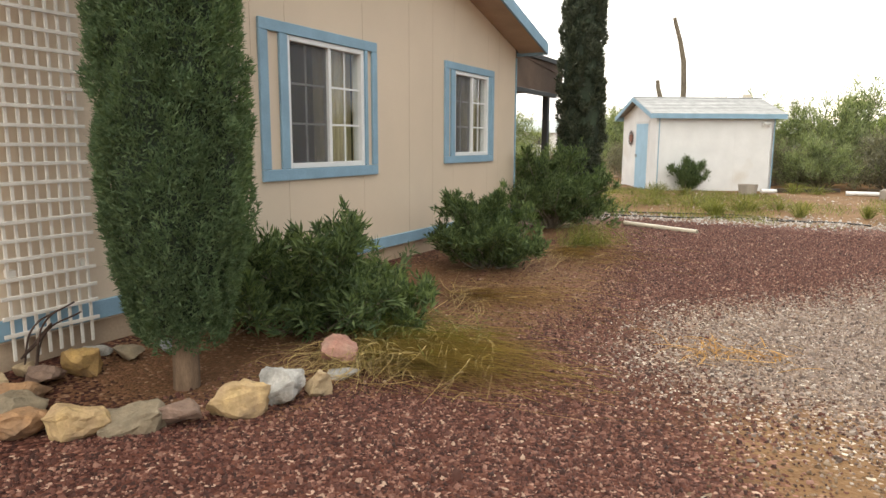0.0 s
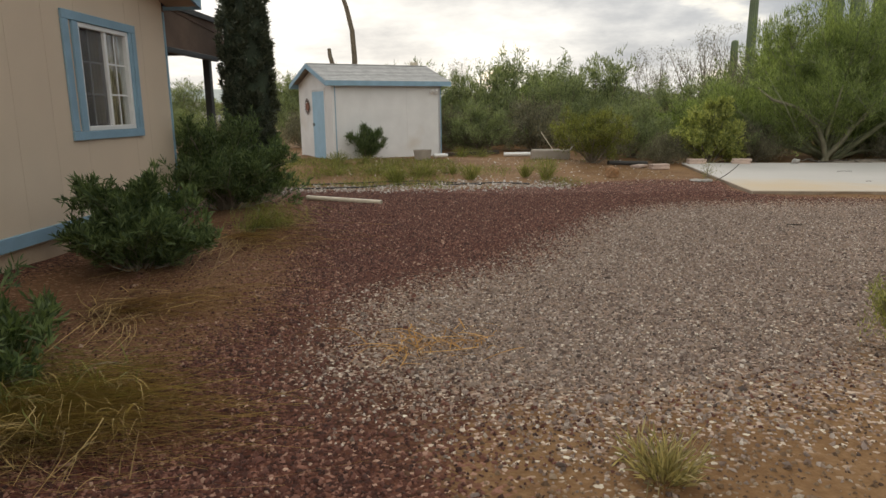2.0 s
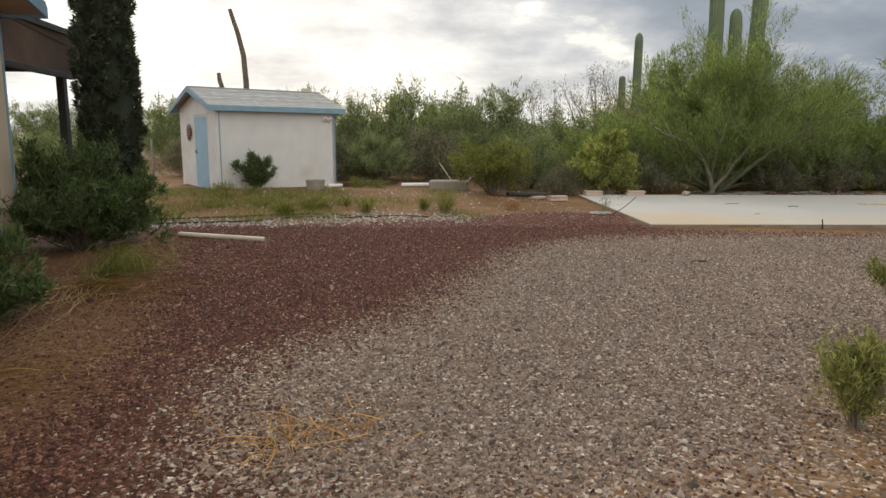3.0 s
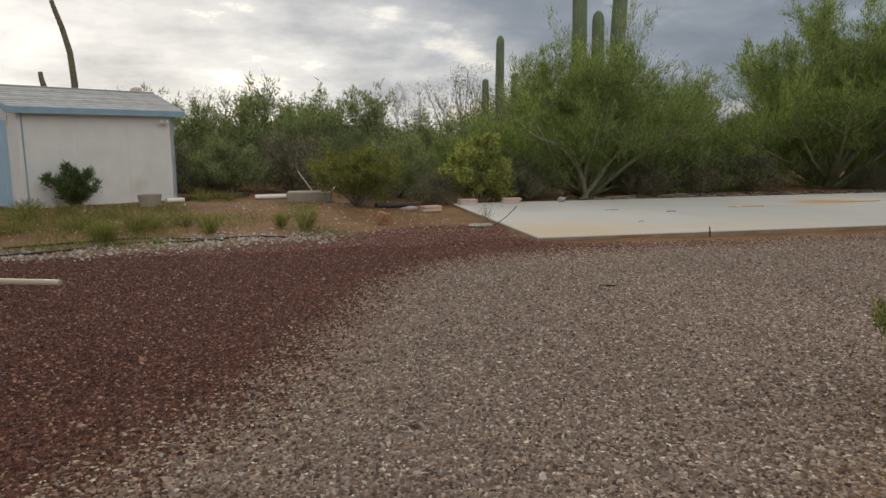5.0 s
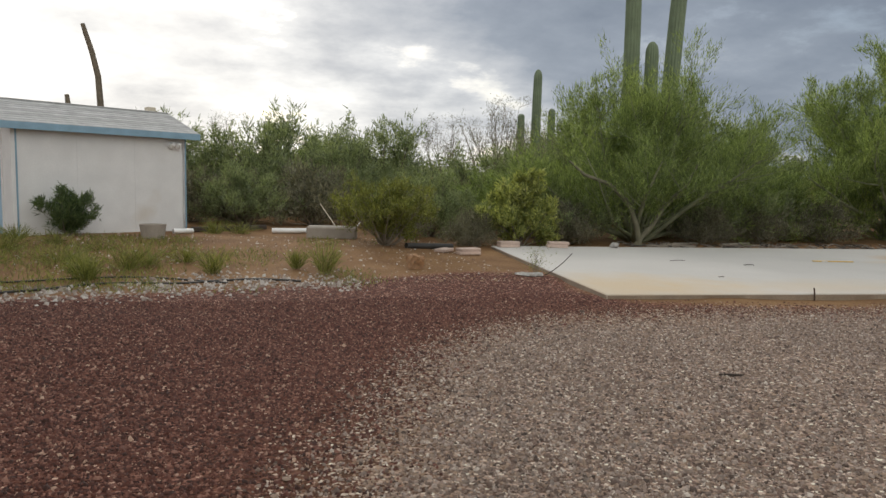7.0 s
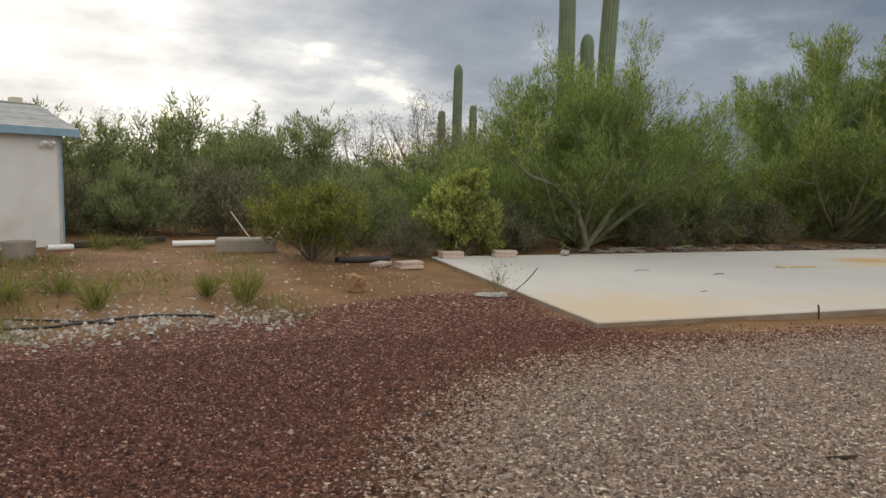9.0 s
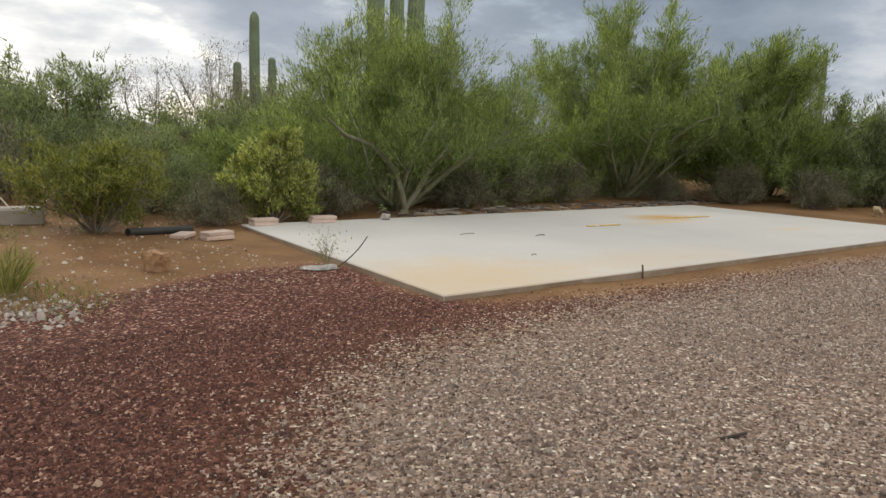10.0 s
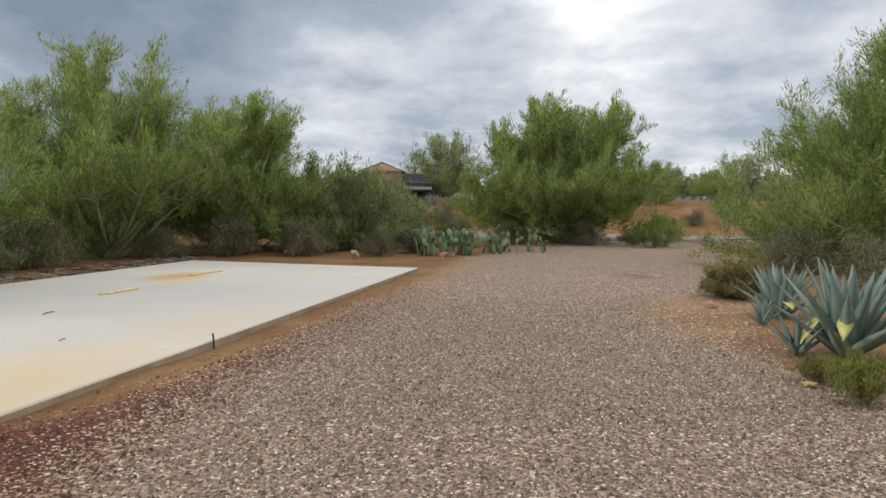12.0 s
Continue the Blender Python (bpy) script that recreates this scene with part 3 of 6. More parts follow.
def build_window(n, ya, yb, za, zb, inner_dark):
    w = new(f"window_{n}")
    tagged(w, "white vinyl sliding window with grids and blue surround boards", "window", kind="structure")
    x = WX
    fr = 0.045
    part("window_frame", boxes(((x - 0.10, ya, za), (x + 0.012, ya + fr, zb)), ((x - 0.10, yb - fr, za), (x + 0.012, yb, zb)),
                               ((x - 0.10, ya + fr, za), (x + 0.012, yb - fr, za + fr)), ((x - 0.10, ya + fr, zb - fr), (x + 0.012, yb - fr, zb)), bevel=0.004), M["white_vinyl"], w)
    mid = ya + (yb - ya) * 0.53
    part("meeting_rail", boxes(((x - 0.07, mid - 0.02, za + fr), (x + 0.004, mid + 0.02, zb - fr)), bevel=0.004), M["white_vinyl"], w)
    for a, b, dx in ((ya + fr, mid - 0.02, -0.055), (mid + 0.02, yb - fr, -0.035)):
        pane = part("pane", boxes(((x + dx - 0.004, a, za + fr), (x + dx, b, zb - fr))), M["glass"], w)
        pane.visible_shadow = False
        for k in (1, 2):
            z = za + fr + (zb - za - 2 * fr) * k / 3
            part("grid_bar", boxes(((x + dx + 0.002, a, z - 0.009), (x + dx + 0.010, b, z + 0.009))), M["white_vinyl"], w)
        yc = (a + b) / 2
        part("grid_bar", boxes(((x + dx + 0.003, yc - 0.009, za + fr), (x + dx + 0.0115, yc + 0.009, zb - fr))), M["white_vinyl"], w)
    sc = part("insect_screen", boxes(((x - 0.030, ya + fr, za + fr), (x - 0.028, mid - 0.02, zb - fr))), M["screen"], w, "dark insect screen")
    # added wavy beige sheet: its colour stands for the yellowish reflection in one pane
    c0, c1 = mid + 0.02, yb + 0.05
    v, f = [], []
    for i in range(41):
        y = c0 + (c1 - c0) * i / 40
        dx = -0.22 + 0.025 * math.sin(i * 1.3)
        v += [(x + dx, y, za - 0.1), (x + dx, y, zb + 0.05)]
        if i:
            f.append((2 * i - 2, 2 * i, 2 * i + 1, 2 * i - 1))
    part_me = link_mesh("curtain", v, f, M["curtain"], True)
    under("curtain", part_me, w, "beige sheet standing in for the pane's reflection")
    return w


M["screen"] = bpy.data.materials.new("insect_screen")
M["screen"].use_nodes = True


def screen_material(mt):
    nt = mt.node_tree
    N, L = nt.nodes.new, nt.links.new
    tr, mx = N("ShaderNodeBsdfTransparent"), N("ShaderNodeMixShader")
    nt.nodes["Principled BSDF"].inputs["Base Color"].default_value = (0.13, 0.125, 0.125, 1)
    mx.inputs[0].default_value = 0.40
    L(tr.outputs[0], mx.inputs[1])
    L(nt.nodes["Principled BSDF"].outputs[0], mx.inputs[2])
    L(mx.outputs[0], nt.nodes["Material Output"].inputs[0])


screen_material(M["screen"])


def surround(w, ya, yb, za, zb, oy0, oy1, oz0, oz1):
    x0, x1 = WX + 0.002, WX + 0.030
    for nm, lo, hi in (("head_board", (oy0, zb + 0.002), (oy1, oz1)), ("sill_board", (oy0, oz0), (oy1, za - 0.002)),
                       ("side_board", (oy0, za), (oy0 + 0.10, zb)), ("side_board", (ya - 0.10, za), (ya - 0.002, zb)),
                       ("side_board", (yb + 0.002, za), (yb + 0.045, zb)), ("side_board", (oy1 - 0.085, za), (oy1, zb))):
        part(nm, boxes(((x0, lo[0], lo[1]), (x1, hi[0], hi[1])), bevel=0.004), M["blue"], w, "blue painted board")


w1 = build_window(1, *WINDOWS[0], True)
surround(w1, *WINDOWS[0], 4.21, 5.905, 1.03, 2.345)
w2 = build_window(2, *WINDOWS[1], True)
surround(w2, *WINDOWS[1], 7.395, 8.85, 1.10, 2.335)

# ---- porch at the far corner ----
M["canvas"] = material("brown_canvas", (0.17, 0.115, 0.085), 0.9, 0.2, 3, 40, 0.4, 50)
porch = new("porch_roof")
tagged(porch, "brown patio roof on a dark post at the house corner", "porch", kind="structure")


def sloped(x0, x1, ya, yb, za, zb, thick):
    bm = bmesh.new()
    f = bm.faces.new([bm.verts.new(p) for p in ((x0, ya, za), (x1, ya, za), (x1, yb, zb), (x0, yb, zb))])
    r = bmesh.ops.extrude_face_region(bm, geom=[f])
    bmesh.ops.translate(bm, verts=[v for v in r["geom"] if isinstance(v, bmesh.types.BMVert)], vec=(0, 0, thick))
    return bm


part("deck", sloped(-10, -4.05, 9.72, 12.1, 2.70, 2.52, 0.05), M["brown_wood"], porch)
for k in range(9):
    part("rafter", sloped(-4.10 - 0.7 * k - 0.045, -4.10 - 0.7 * k, 9.72, 12.15, 2.56, 2.38, 0.138), M["brown_wood"], porch)
part("side_panel", boxes(((-4.085, 9.74, 2.20), (-4.06, 12.0, 2.70)), bevel=0.004), M["canvas"], porch, "brown canvas side panel")
part("top_rail", boxes(((-4.10, 9.72, 2.70), (-4.03, 12.3, 2.78)), bevel=0.005), M["dark_post"], porch)
part("bottom_rail", boxes(((-4.10, 9.72, 2.13), (-4.03, 11.64, 2.20)), bevel=0.005), M["dark_post"], porch)
part("beam", boxes(((-10, 11.66, 2.24), (-3.95, 11.78, 2.40)), bevel=0.005), M["dark_post"], porch)
part("post", boxes(((-4.30, 11.66, -0.1), (-4.20, 11.78, 2.24)), bevel=0.006), M["dark_post"], porch)
part("post", boxes(((-9.9, 11.66, -0.1), (-9.8, 11.78, 2.24)), bevel=0.006), M["dark_post"], porch)

# ---- shed ----
SHED_M = pose(-3.56, 18.315, 0.07, 0, 0, 32.7)
shed = new("shed")
shed.matrix_world = SHED_M
tagged(shed, "white wooden garden shed with blue trim and grey shingles", "shed")
SHL, SHW, SHH, SHP = 3.2, 2.45, 2.04, 2.48      # length, width, wall height, ridge height


def build_shed():
    t = 0.08
    part("wall", boxes(((t, 0, 0), (SHL, t, SHH)), bevel=0.004), M["white_paint"], shed)
    part("wall", boxes(((t, SHW - t, 0), (SHL, SHW, SHH)), bevel=0.004), M["white_paint"], shed)

    def gable(x0, x1, name):
        bm = bmesh.new()
        pts = [(0, 0), (SHW, 0), (SHW, SHH), (SHW / 2, SHP - 0.02), (0, SHH)]
        f = bm.faces.new([bm.verts.new((x0, y, z)) for y, z in pts])
        r = bmesh.ops.extrude_face_region(bm, geom=[f])
        bmesh.ops.translate(bm, verts=[v for v in r["geom"] if isinstance(v, bmesh.types.BMVert)], vec=(x1 - x0, 0, 0))
        part(name, bm, M["white_paint"], shed)

    gable(0, t, "gable_wall")
    gable(SHL - t, SHL, "gable_wall")
    door = part("door", boxes(((-0.03, 0.55, 0.03), (0.005, 1.38, 1.80)), bevel=0.006), M["door_blue"], shed, "light blue plank door, closed")
    part("handle", boxes(((-0.07, 1.27, 0.90), (-0.03, 1.32, 0.98)), ((-0.075, 1.20, 0.935), (-0.06, 1.31, 0.955)), bevel=0.004), M["metal"], door, "dark metal lever")
    for y in (0.50, 1.385):
        part("door_casing", boxes(((-0.022, y, 0.0), (0.003, y + 0.045, 1.84)), bevel=0.003), M["white_paint"], shed)
    part("door_casing", boxes(((-0.022, 0.50, 1.842), (0.003, 1.43, 1.89)), bevel=0.003), M["white_paint"], shed)
    for y in (-0.012, SHW - 0.05):
        part("corner_board", boxes(((-0.015, y, 0), (0.05, y + 0.06, SHH)), bevel=0.003), M["white_paint"], shed)
    for x in (0.052, SHL - 0.028):
        part("corner_strip", boxes(((x, -0.012, 0.02), (x + 0.028, 0.0, SHH)), bevel=0.003), M["blue"], shed, "thin blue strip")
    for k in range(1, 3):
        part("batten", boxes(((SHL * k / 3 - 0.006, -0.006, 0.02), (SHL * k / 3 + 0.006, 0.0, SHH)), bevel=0.002), M["white_paint"], shed)
    # roof slopes of shingle courses
    ov, ox = 0.16, 0.22
    half = SHW / 2
    slope = (SHP - SHH) / half
    for side in (0, 1):
        courses = 11
        for c in range(courses):
            a, b = c / courses, (c + 1) / courses + 0.02
            ya, yb = -ov + (half + ov) * a, min(-ov + (half + ov) * b, half)
            za, zb = SHH + slope * ya + 0.05, SHH + slope * yb + 0.045
            if side:
                ya, yb = SHW - ya, SHW - yb
            bm = bmesh.new()
            f = bm.faces.new([bm.verts.new(p) for p in ((-ox, ya, za + 0.005), (SHL + ox, ya, za + 0.005), (SHL + ox, yb, zb), (-ox, yb, zb))])
            r = bmesh.ops.extrude_face_region(bm, geom=[f])
            bmesh.ops.translate(bm, verts=[v for v in r["geom"] if isinstance(v, bmesh.types.BMVert)], vec=(0, 0, 0.012))
            part("shingle", bm, M["shingle"], shed)
        y = -ov if side == 0 else SHW + ov
        z = SHH - slope * ov
        part("fascia", boxes(((-ox, y - 0.02, z - 0.07), (SHL + ox, y + 0.005, z + 0.055)), bevel=0.003), M["blue"], shed, "blue eave board")
        for x in (-ox - 0.02, SHL + ox):
            bm = bmesh.new()
            f = bm.faces.new([bm.verts.new(p) for p in ((x, y, z - 0.07), (x, half, SHP - 0.07), (x, half, SHP + 0.045), (x, y, z + 0.045))])
            r = bmesh.ops.extrude_face_region(bm, geom=[f])
            bmesh.ops.translate(bm, verts=[v for v in r["geom"] if isinstance(v, bmesh.types.BMVert)], vec=(0.02, 0, 0))
            part("rake_board", bm, M["blue"], shed)
    part("ridge_cap", boxes(((-ox, half - 0.09, SHP + 0.035), (SHL + ox, half + 0.09, SHP + 0.06)), bevel=0.008), M["shingle"], shed)
    part("roof_vent", boxes(((SHL - 0.12, half + 0.16, SHP - 0.10), (SHL + 0.06, half + 0.34, SHP + 0.17)), bevel=0.01), M["pvc"], shed, "small cream vent box")
    lamp = part("flood_light", boxes(((SHL - 0.32, -0.05, 1.76), (SHL - 0.22, 0.0, 1.84)), bevel=0.008), M["white_vinyl"], shed, "small double flood light under the eave")
    for dx in (-0.34, -0.20):
        bm = bmesh.new()
        bmesh.ops.create_cone(bm, cap_ends=True, segments=10, radius1=0.055, radius2=0.025, depth=0.11, matrix=pose(SHL + dx, -0.09, 1.78, 60, 0, 0))
        part("lamp_head", bm, M["white_vinyl"], lamp)


M["door_blue"] = material("door_blue_paint", (0.33, 0.52, 0.66), 0.6, 0.08, 4, 50, 0.3, 80)
build_shed()


# ---- plants ----
def tree_arrays(rng, h, r, limbs, subs, twigs, per_twig, leaf_len, leaf_wid, trunk_r, low=2.0, spread=0.14, rise=0.6, drop=0.0, ragged=0.0, twig_wood=0.5, corners=3, jitter=0.5):
    """Limbs that reach the skin of a dome, their branches and twigs, and leaves along the twigs."""
    wood, lp, lw = [], [], []
    up = np.array([0, 0, 1.0])
    for i in range(limbs):
        az = 2 * np.pi * (i + rng.uniform(-0.35, 0.35)) / limbs * 2.4
        el = np.radians(low + (86 - low) * ((i + rng.uniform(0, 1)) / limbs) ** 1.05)
        k = rng.uniform(0.72 - ragged, 1.0 + 0.6 * ragged)
        end = np.array([r * np.cos(el) * np.cos(az), r * np.cos(el) * np.sin(az), 0.10 * h + 0.90 * h * np.sin(el)]) * k
        ctrl = end * np.array([0.42, 0.42, 0.0]) + up * end[2] * rng.uniform(0.35, 0.6) + rng.normal(0, 0.05 * r, 3)
        s = np.linspace(0, 1, 8)[:, None]
        base = np.array([*rng.normal(0, trunk_r * 1.0, 2), -0.08])
        line = (1 - s) ** 2 * base + 2 * s * (1 - s) * ctrl + s * s * end + np.sin(s * 7 + i) * 0.02 * r
        line[0] = base
        wood.append(tube_arrays(line, trunk_r * (1 - 0.86 * s[:, 0]) * rng.uniform(0.6, 1.0), 6 if trunk_r > 0.06 else 5))
        for _ in range(subs):
            q = rng.uniform(0.25, 1.0)
            f = q * 7
            a = int(min(f, 6))
            p0 = line[a] + (line[a + 1] - line[a]) * (f - a)
            tang = line[a + 1] - line[a]
            tang /= np.linalg.norm(tang) + 1e-9
            out = np.array([p0[0], p0[1], 0]) / (np.hypot(p0[0], p0[1]) + 0.3)
            d = tang * 0.5 + out * 0.35 + up * rise * 0.6 + rng.normal(0, 0.55, 3)
            d /= np.linalg.norm(d)
            ln = r * rng.uniform(0.22, 0.45) * (1.15 - 0.5 * q)
            t = np.linspace(0, 1, 4)[:, None]
            sub = p0 + d * ln * t + up * (0.10 * ln) * t * t
            wood.append(tube_arrays(sub, trunk_r * 0.20 * (1 - 0.75 * t[:, 0]), 3))
            for _ in range(twigs):
                b = rng.uniform(0.15, 1.0)
                p1 = p0 + d * ln * b + up * 0.10 * ln * b * b
                d2 = d * 0.5 + up * rise + rng.normal(0, 0.6, 3)
                d2 /= np.linalg.norm(d2)
                l2 = ln * rng.uniform(0.35, 0.75)
                end2 = p1 + d2 * l2
                if rng.uniform() < twig_wood:
                    wood.append(tube_arrays(np.stack([p1, (p1 + end2) / 2 + rng.normal(0, 0.02, 3), end2]), [trunk_r * 0.07, trunk_r * 0.05, trunk_r * 0.02], 3))
                g = rng.uniform(0.1, 1.08, per_twig)[:, None]
                lp.append(p1 + d2 * l2 * g + rng.normal(0, spread, (per_twig, 3)) * (0.4 + 0.6 * (1 - g)))
                lw.append(np.repeat((d2 * 0.8 + up * (0.35 - drop))[None], per_twig, 0))
    wv, wf = join_arrays(wood)
    lp, lw = np.concatenate(lp), np.concatenate(lw)
    keep = lp[:, 2] > 0.03
    lv, lf = leaf_arrays(rng, lp[keep], lw[keep], leaf_len, leaf_wid, jitter, corners)
    return wv, wf, lv, lf


def plant(name, label, category, place, seed, h, r, leaf_mat, bark_mat, limbs=9, subs=7, twigs=6, per_twig=26, leaf_len=0.16, leaf_wid=0.02, trunk_r=0.07, group="", turn=0.0, **kw):
    rng = np.random.default_rng(seed)
    wv, wf, lv, lf = tree_arrays(rng, h, r, limbs, subs, twigs, per_twig, leaf_len, leaf_wid, trunk_r, **kw)
    ob = new(name)
    ob.matrix_world = pose(*gp(*place), 0, 0, turn)
    tagged(ob, label, category, group)
    under("trunk", link_mesh("trunk", wv, wf, bark_mat, True), ob, "branching limbs")
    under("crown", link_mesh("crown", lv, lf, leaf_mat), ob, "fine leafy crown")
    return ob


BIG = dict(subs=10, twigs=6, per_twig=78, jitter=0.36, leaf_mat=M["palo"], bark_mat=M["pale_bark"])
palo_a = plant("palo_verde_tree", "full green palo verde tree with forked pale trunks", "tree", (9.5, 19.4), 11, 3.85, 3.6, limbs=32, rise=0.8, low=4.0, trunk_r=0.08, leaf_len=0.13, leaf_wid=0.016, **{**BIG, "per_twig": 60})
palo_b = plant("palo_verde_tree", "broad palo verde tree behind the concrete slab", "tree", (17.9, 19.4), 12, 5.15, 4.3, limbs=30, rise=0.8, trunk_r=0.10, leaf_len=0.15, leaf_wid=0.019, **BIG)
palo_e = plant("palo_verde_tree", "upright palo verde tree with open yellowish crown", "tree", (21.6, 17.0), 15, 5.0, 3.4, limbs=24, rise=0.8, trunk_r=0.09, leaf_len=0.16, leaf_wid=0.022, **BIG)
palo_c = plant("palo_verde_tree", "large rounded palo verde tree beside the drive", "tree", (30.5, 6.2), 13, 5.9, 4.75, limbs=50, trunk_r=0.12, leaf_len=0.19, leaf_wid=0.027, rise=0.8, ragged=-0.12, **{**BIG, "per_twig": 72})
palo_d = plant("palo_verde_tree", "airy palo verde tree over the agaves", "tree", (19.0, -1.7), 14, 5.2, 5.1, limbs=38, trunk_r=0.10, leaf_len=0.16, leaf_wid=0.022, low=-4.0, **{**BIG, "per_twig": 76})


# two pale leaning stems at the foot of the tree behind the slab
for line in ([(-0.84, -1.2, -0.1), (-0.62, -1.2, 0.22), (-0.36, -1.2, 0.49), (-0.14, -1.2, 0.84), (0.28, -1.2, 1.24), (0.49, -1.2, 1.47), (0.75, -1.2, 1.9)], [(-0.65, -1.2, -0.1), (-0.77, -1.2, 0.45), (-0.96, -1.2, 0.9), (-1.3, -1.2, 1.22), (-1.52, -1.2, 1.38), (-2.12, -1.2, 1.56), (-2.5, -1.2, 1.85)]):
    under("leaning_stem", link_mesh("leaning_stem", *tube_arrays(np.array(line), [0.066, 0.062, 0.058, 0.052, 0.042, 0.034, 0.02], 10), M["fork_bark"], True), palo_a, "pale grey-green leaning stem")


def cypress(place, seed, h, r, clear, label, n, leaf_len, leaf_wid, mat):
    """A dense evergreen column of upright sprays round a dark light-blocking core, on a short trunk."""
    rng = np.random.default_rng(seed)
    ob = new("cypress_tree")
    ob.matrix_world = pose(*gp(*place))
    tagged(ob, label, "tree")
    s = np.linspace(0, 1, 6)
    wv, wf = tube_arrays(np.stack([0.01 * np.sin(s * 5), 0 * s, -0.1 + s * (clear + 0.8)], 1), 0.074 - 0.015 * s, 10)
    under("trunk", link_mesh("trunk", wv, wf, M["cypress_bark"], True), ob, "short brown trunk")

    def radius(z, a):
        q = (z - clear) / (h - clear)
        body = np.minimum(sm(-0.05, 0.15, q) * 0.55 + 0.45, 1.0) * np.clip(1.15 * (1 - q), 0, 1) ** 0.30
        lump = 1 + 0.06 * np.sin(a * 3 + z * 2.1 + seed) + 0.05 * np.sin(a * 7 - z * 5.3) + 0.05 * np.sin(a * 13 + z * 11) * np.sin(z * 7 + a * 2)
        return r * body * lump

    # added solid core: blocks light, its dark colour stands for shade inside
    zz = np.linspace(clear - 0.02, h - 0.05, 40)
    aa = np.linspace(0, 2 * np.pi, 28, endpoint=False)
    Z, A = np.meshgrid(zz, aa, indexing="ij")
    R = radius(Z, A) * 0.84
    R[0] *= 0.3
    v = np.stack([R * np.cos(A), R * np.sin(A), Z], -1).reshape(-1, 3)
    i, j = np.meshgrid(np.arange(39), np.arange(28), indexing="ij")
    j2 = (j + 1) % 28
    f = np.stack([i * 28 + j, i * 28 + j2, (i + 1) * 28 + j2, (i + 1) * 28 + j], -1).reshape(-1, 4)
    under("inner_foliage", link_mesh("inner_foliage", v, f, M["cypress_core"], True), ob, "dark solid core that shades the crown")
    # sprays gathered in rounded clumps that stand apart from one another
    size = 0.20 * r + 0.012
    per = 90
    clumps = n // per
    k = np.arange(clumps)
    cz = clear + (h - clear) * ((k * 0.6180339) % 1.0) + rng.normal(0, 0.03, clumps)
    ca = k * 2.399963 * 1.7 + rng.normal(0, 0.35, clumps)
    cr = rng.uniform(0.90, 1.03, clumps)
    du, dv = rng.normal(0, size * 0.5, (2, clumps, per))
    z = (cz[:, None] + dv * 1.35).ravel()
    a = (ca[:, None] + du / r).ravel()
    q = np.clip((du ** 2 + dv ** 2) / size ** 2, 0, 1.6)
    rr = radius(z, a) * np.repeat(cr, per) * 0.95 + (size * (0.62 - 0.85 * q)).ravel()
    p = np.stack([rr * np.cos(a), rr * np.sin(a), z], 1)
    fan = (du / size).ravel() * 0.7
    d = np.stack([np.cos(a) * 0.6 - np.sin(a) * fan, np.sin(a) * 0.6 + np.cos(a) * fan, 0.55 + (dv / size).ravel() * 0.5], 1)
    keep = z > clear - 0.06
    lv, lf = leaf_arrays(rng, p[keep], d[keep], leaf_len, leaf_wid, 0.45, 3)
    under("foliage", link_mesh("foliage", lv, lf, mat), ob, "dark green upright sprays")
    return ob


cypress((-3.04, 2.50), 3, 5.5, 0.362, 0.31, "dark green columnar cypress in a stone ring", 230000, 0.034, 0.0095, M["cypress"])
cypress((-3.36, 10.90), 5, 9.0, 0.345, 0.25, "tall dark columnar cypress beside the porch", 70000, 0.07, 0.024, M["cypress_dusty"])

OL = dict(leaf_mat=M["oleander"], bark_mat=M["dry_twig"], trunk_r=0.014, leaf_len=0.095, leaf_wid=0.016, spread=0.03, rise=1.1, corners=4, low=6.0, ragged=0.32)
plant("oleander_bush", "green oleander bush against the house wall", "shrub", (-3.22, 3.86), 21, 0.50, 0.88, limbs=42, subs=7, twigs=4, per_twig=26, **{**OL, "rise": 0.6, "low": 3.0})
plant("oleander_bush", "rounded green oleander bush by the wall", "shrub", (-3.08, 6.55), 22, 0.70, 0.66, limbs=48, subs=7, twigs=4, per_twig=26, **{**OL, "ragged": 0.2})
plant("oleander_bush", "large green oleander bush near the porch", "shrub", (-3.48, 10.0), 23, 1.0, 1.08, limbs=56, subs=7, twigs=4, per_twig=26, **{**OL, "ragged": 0.2})


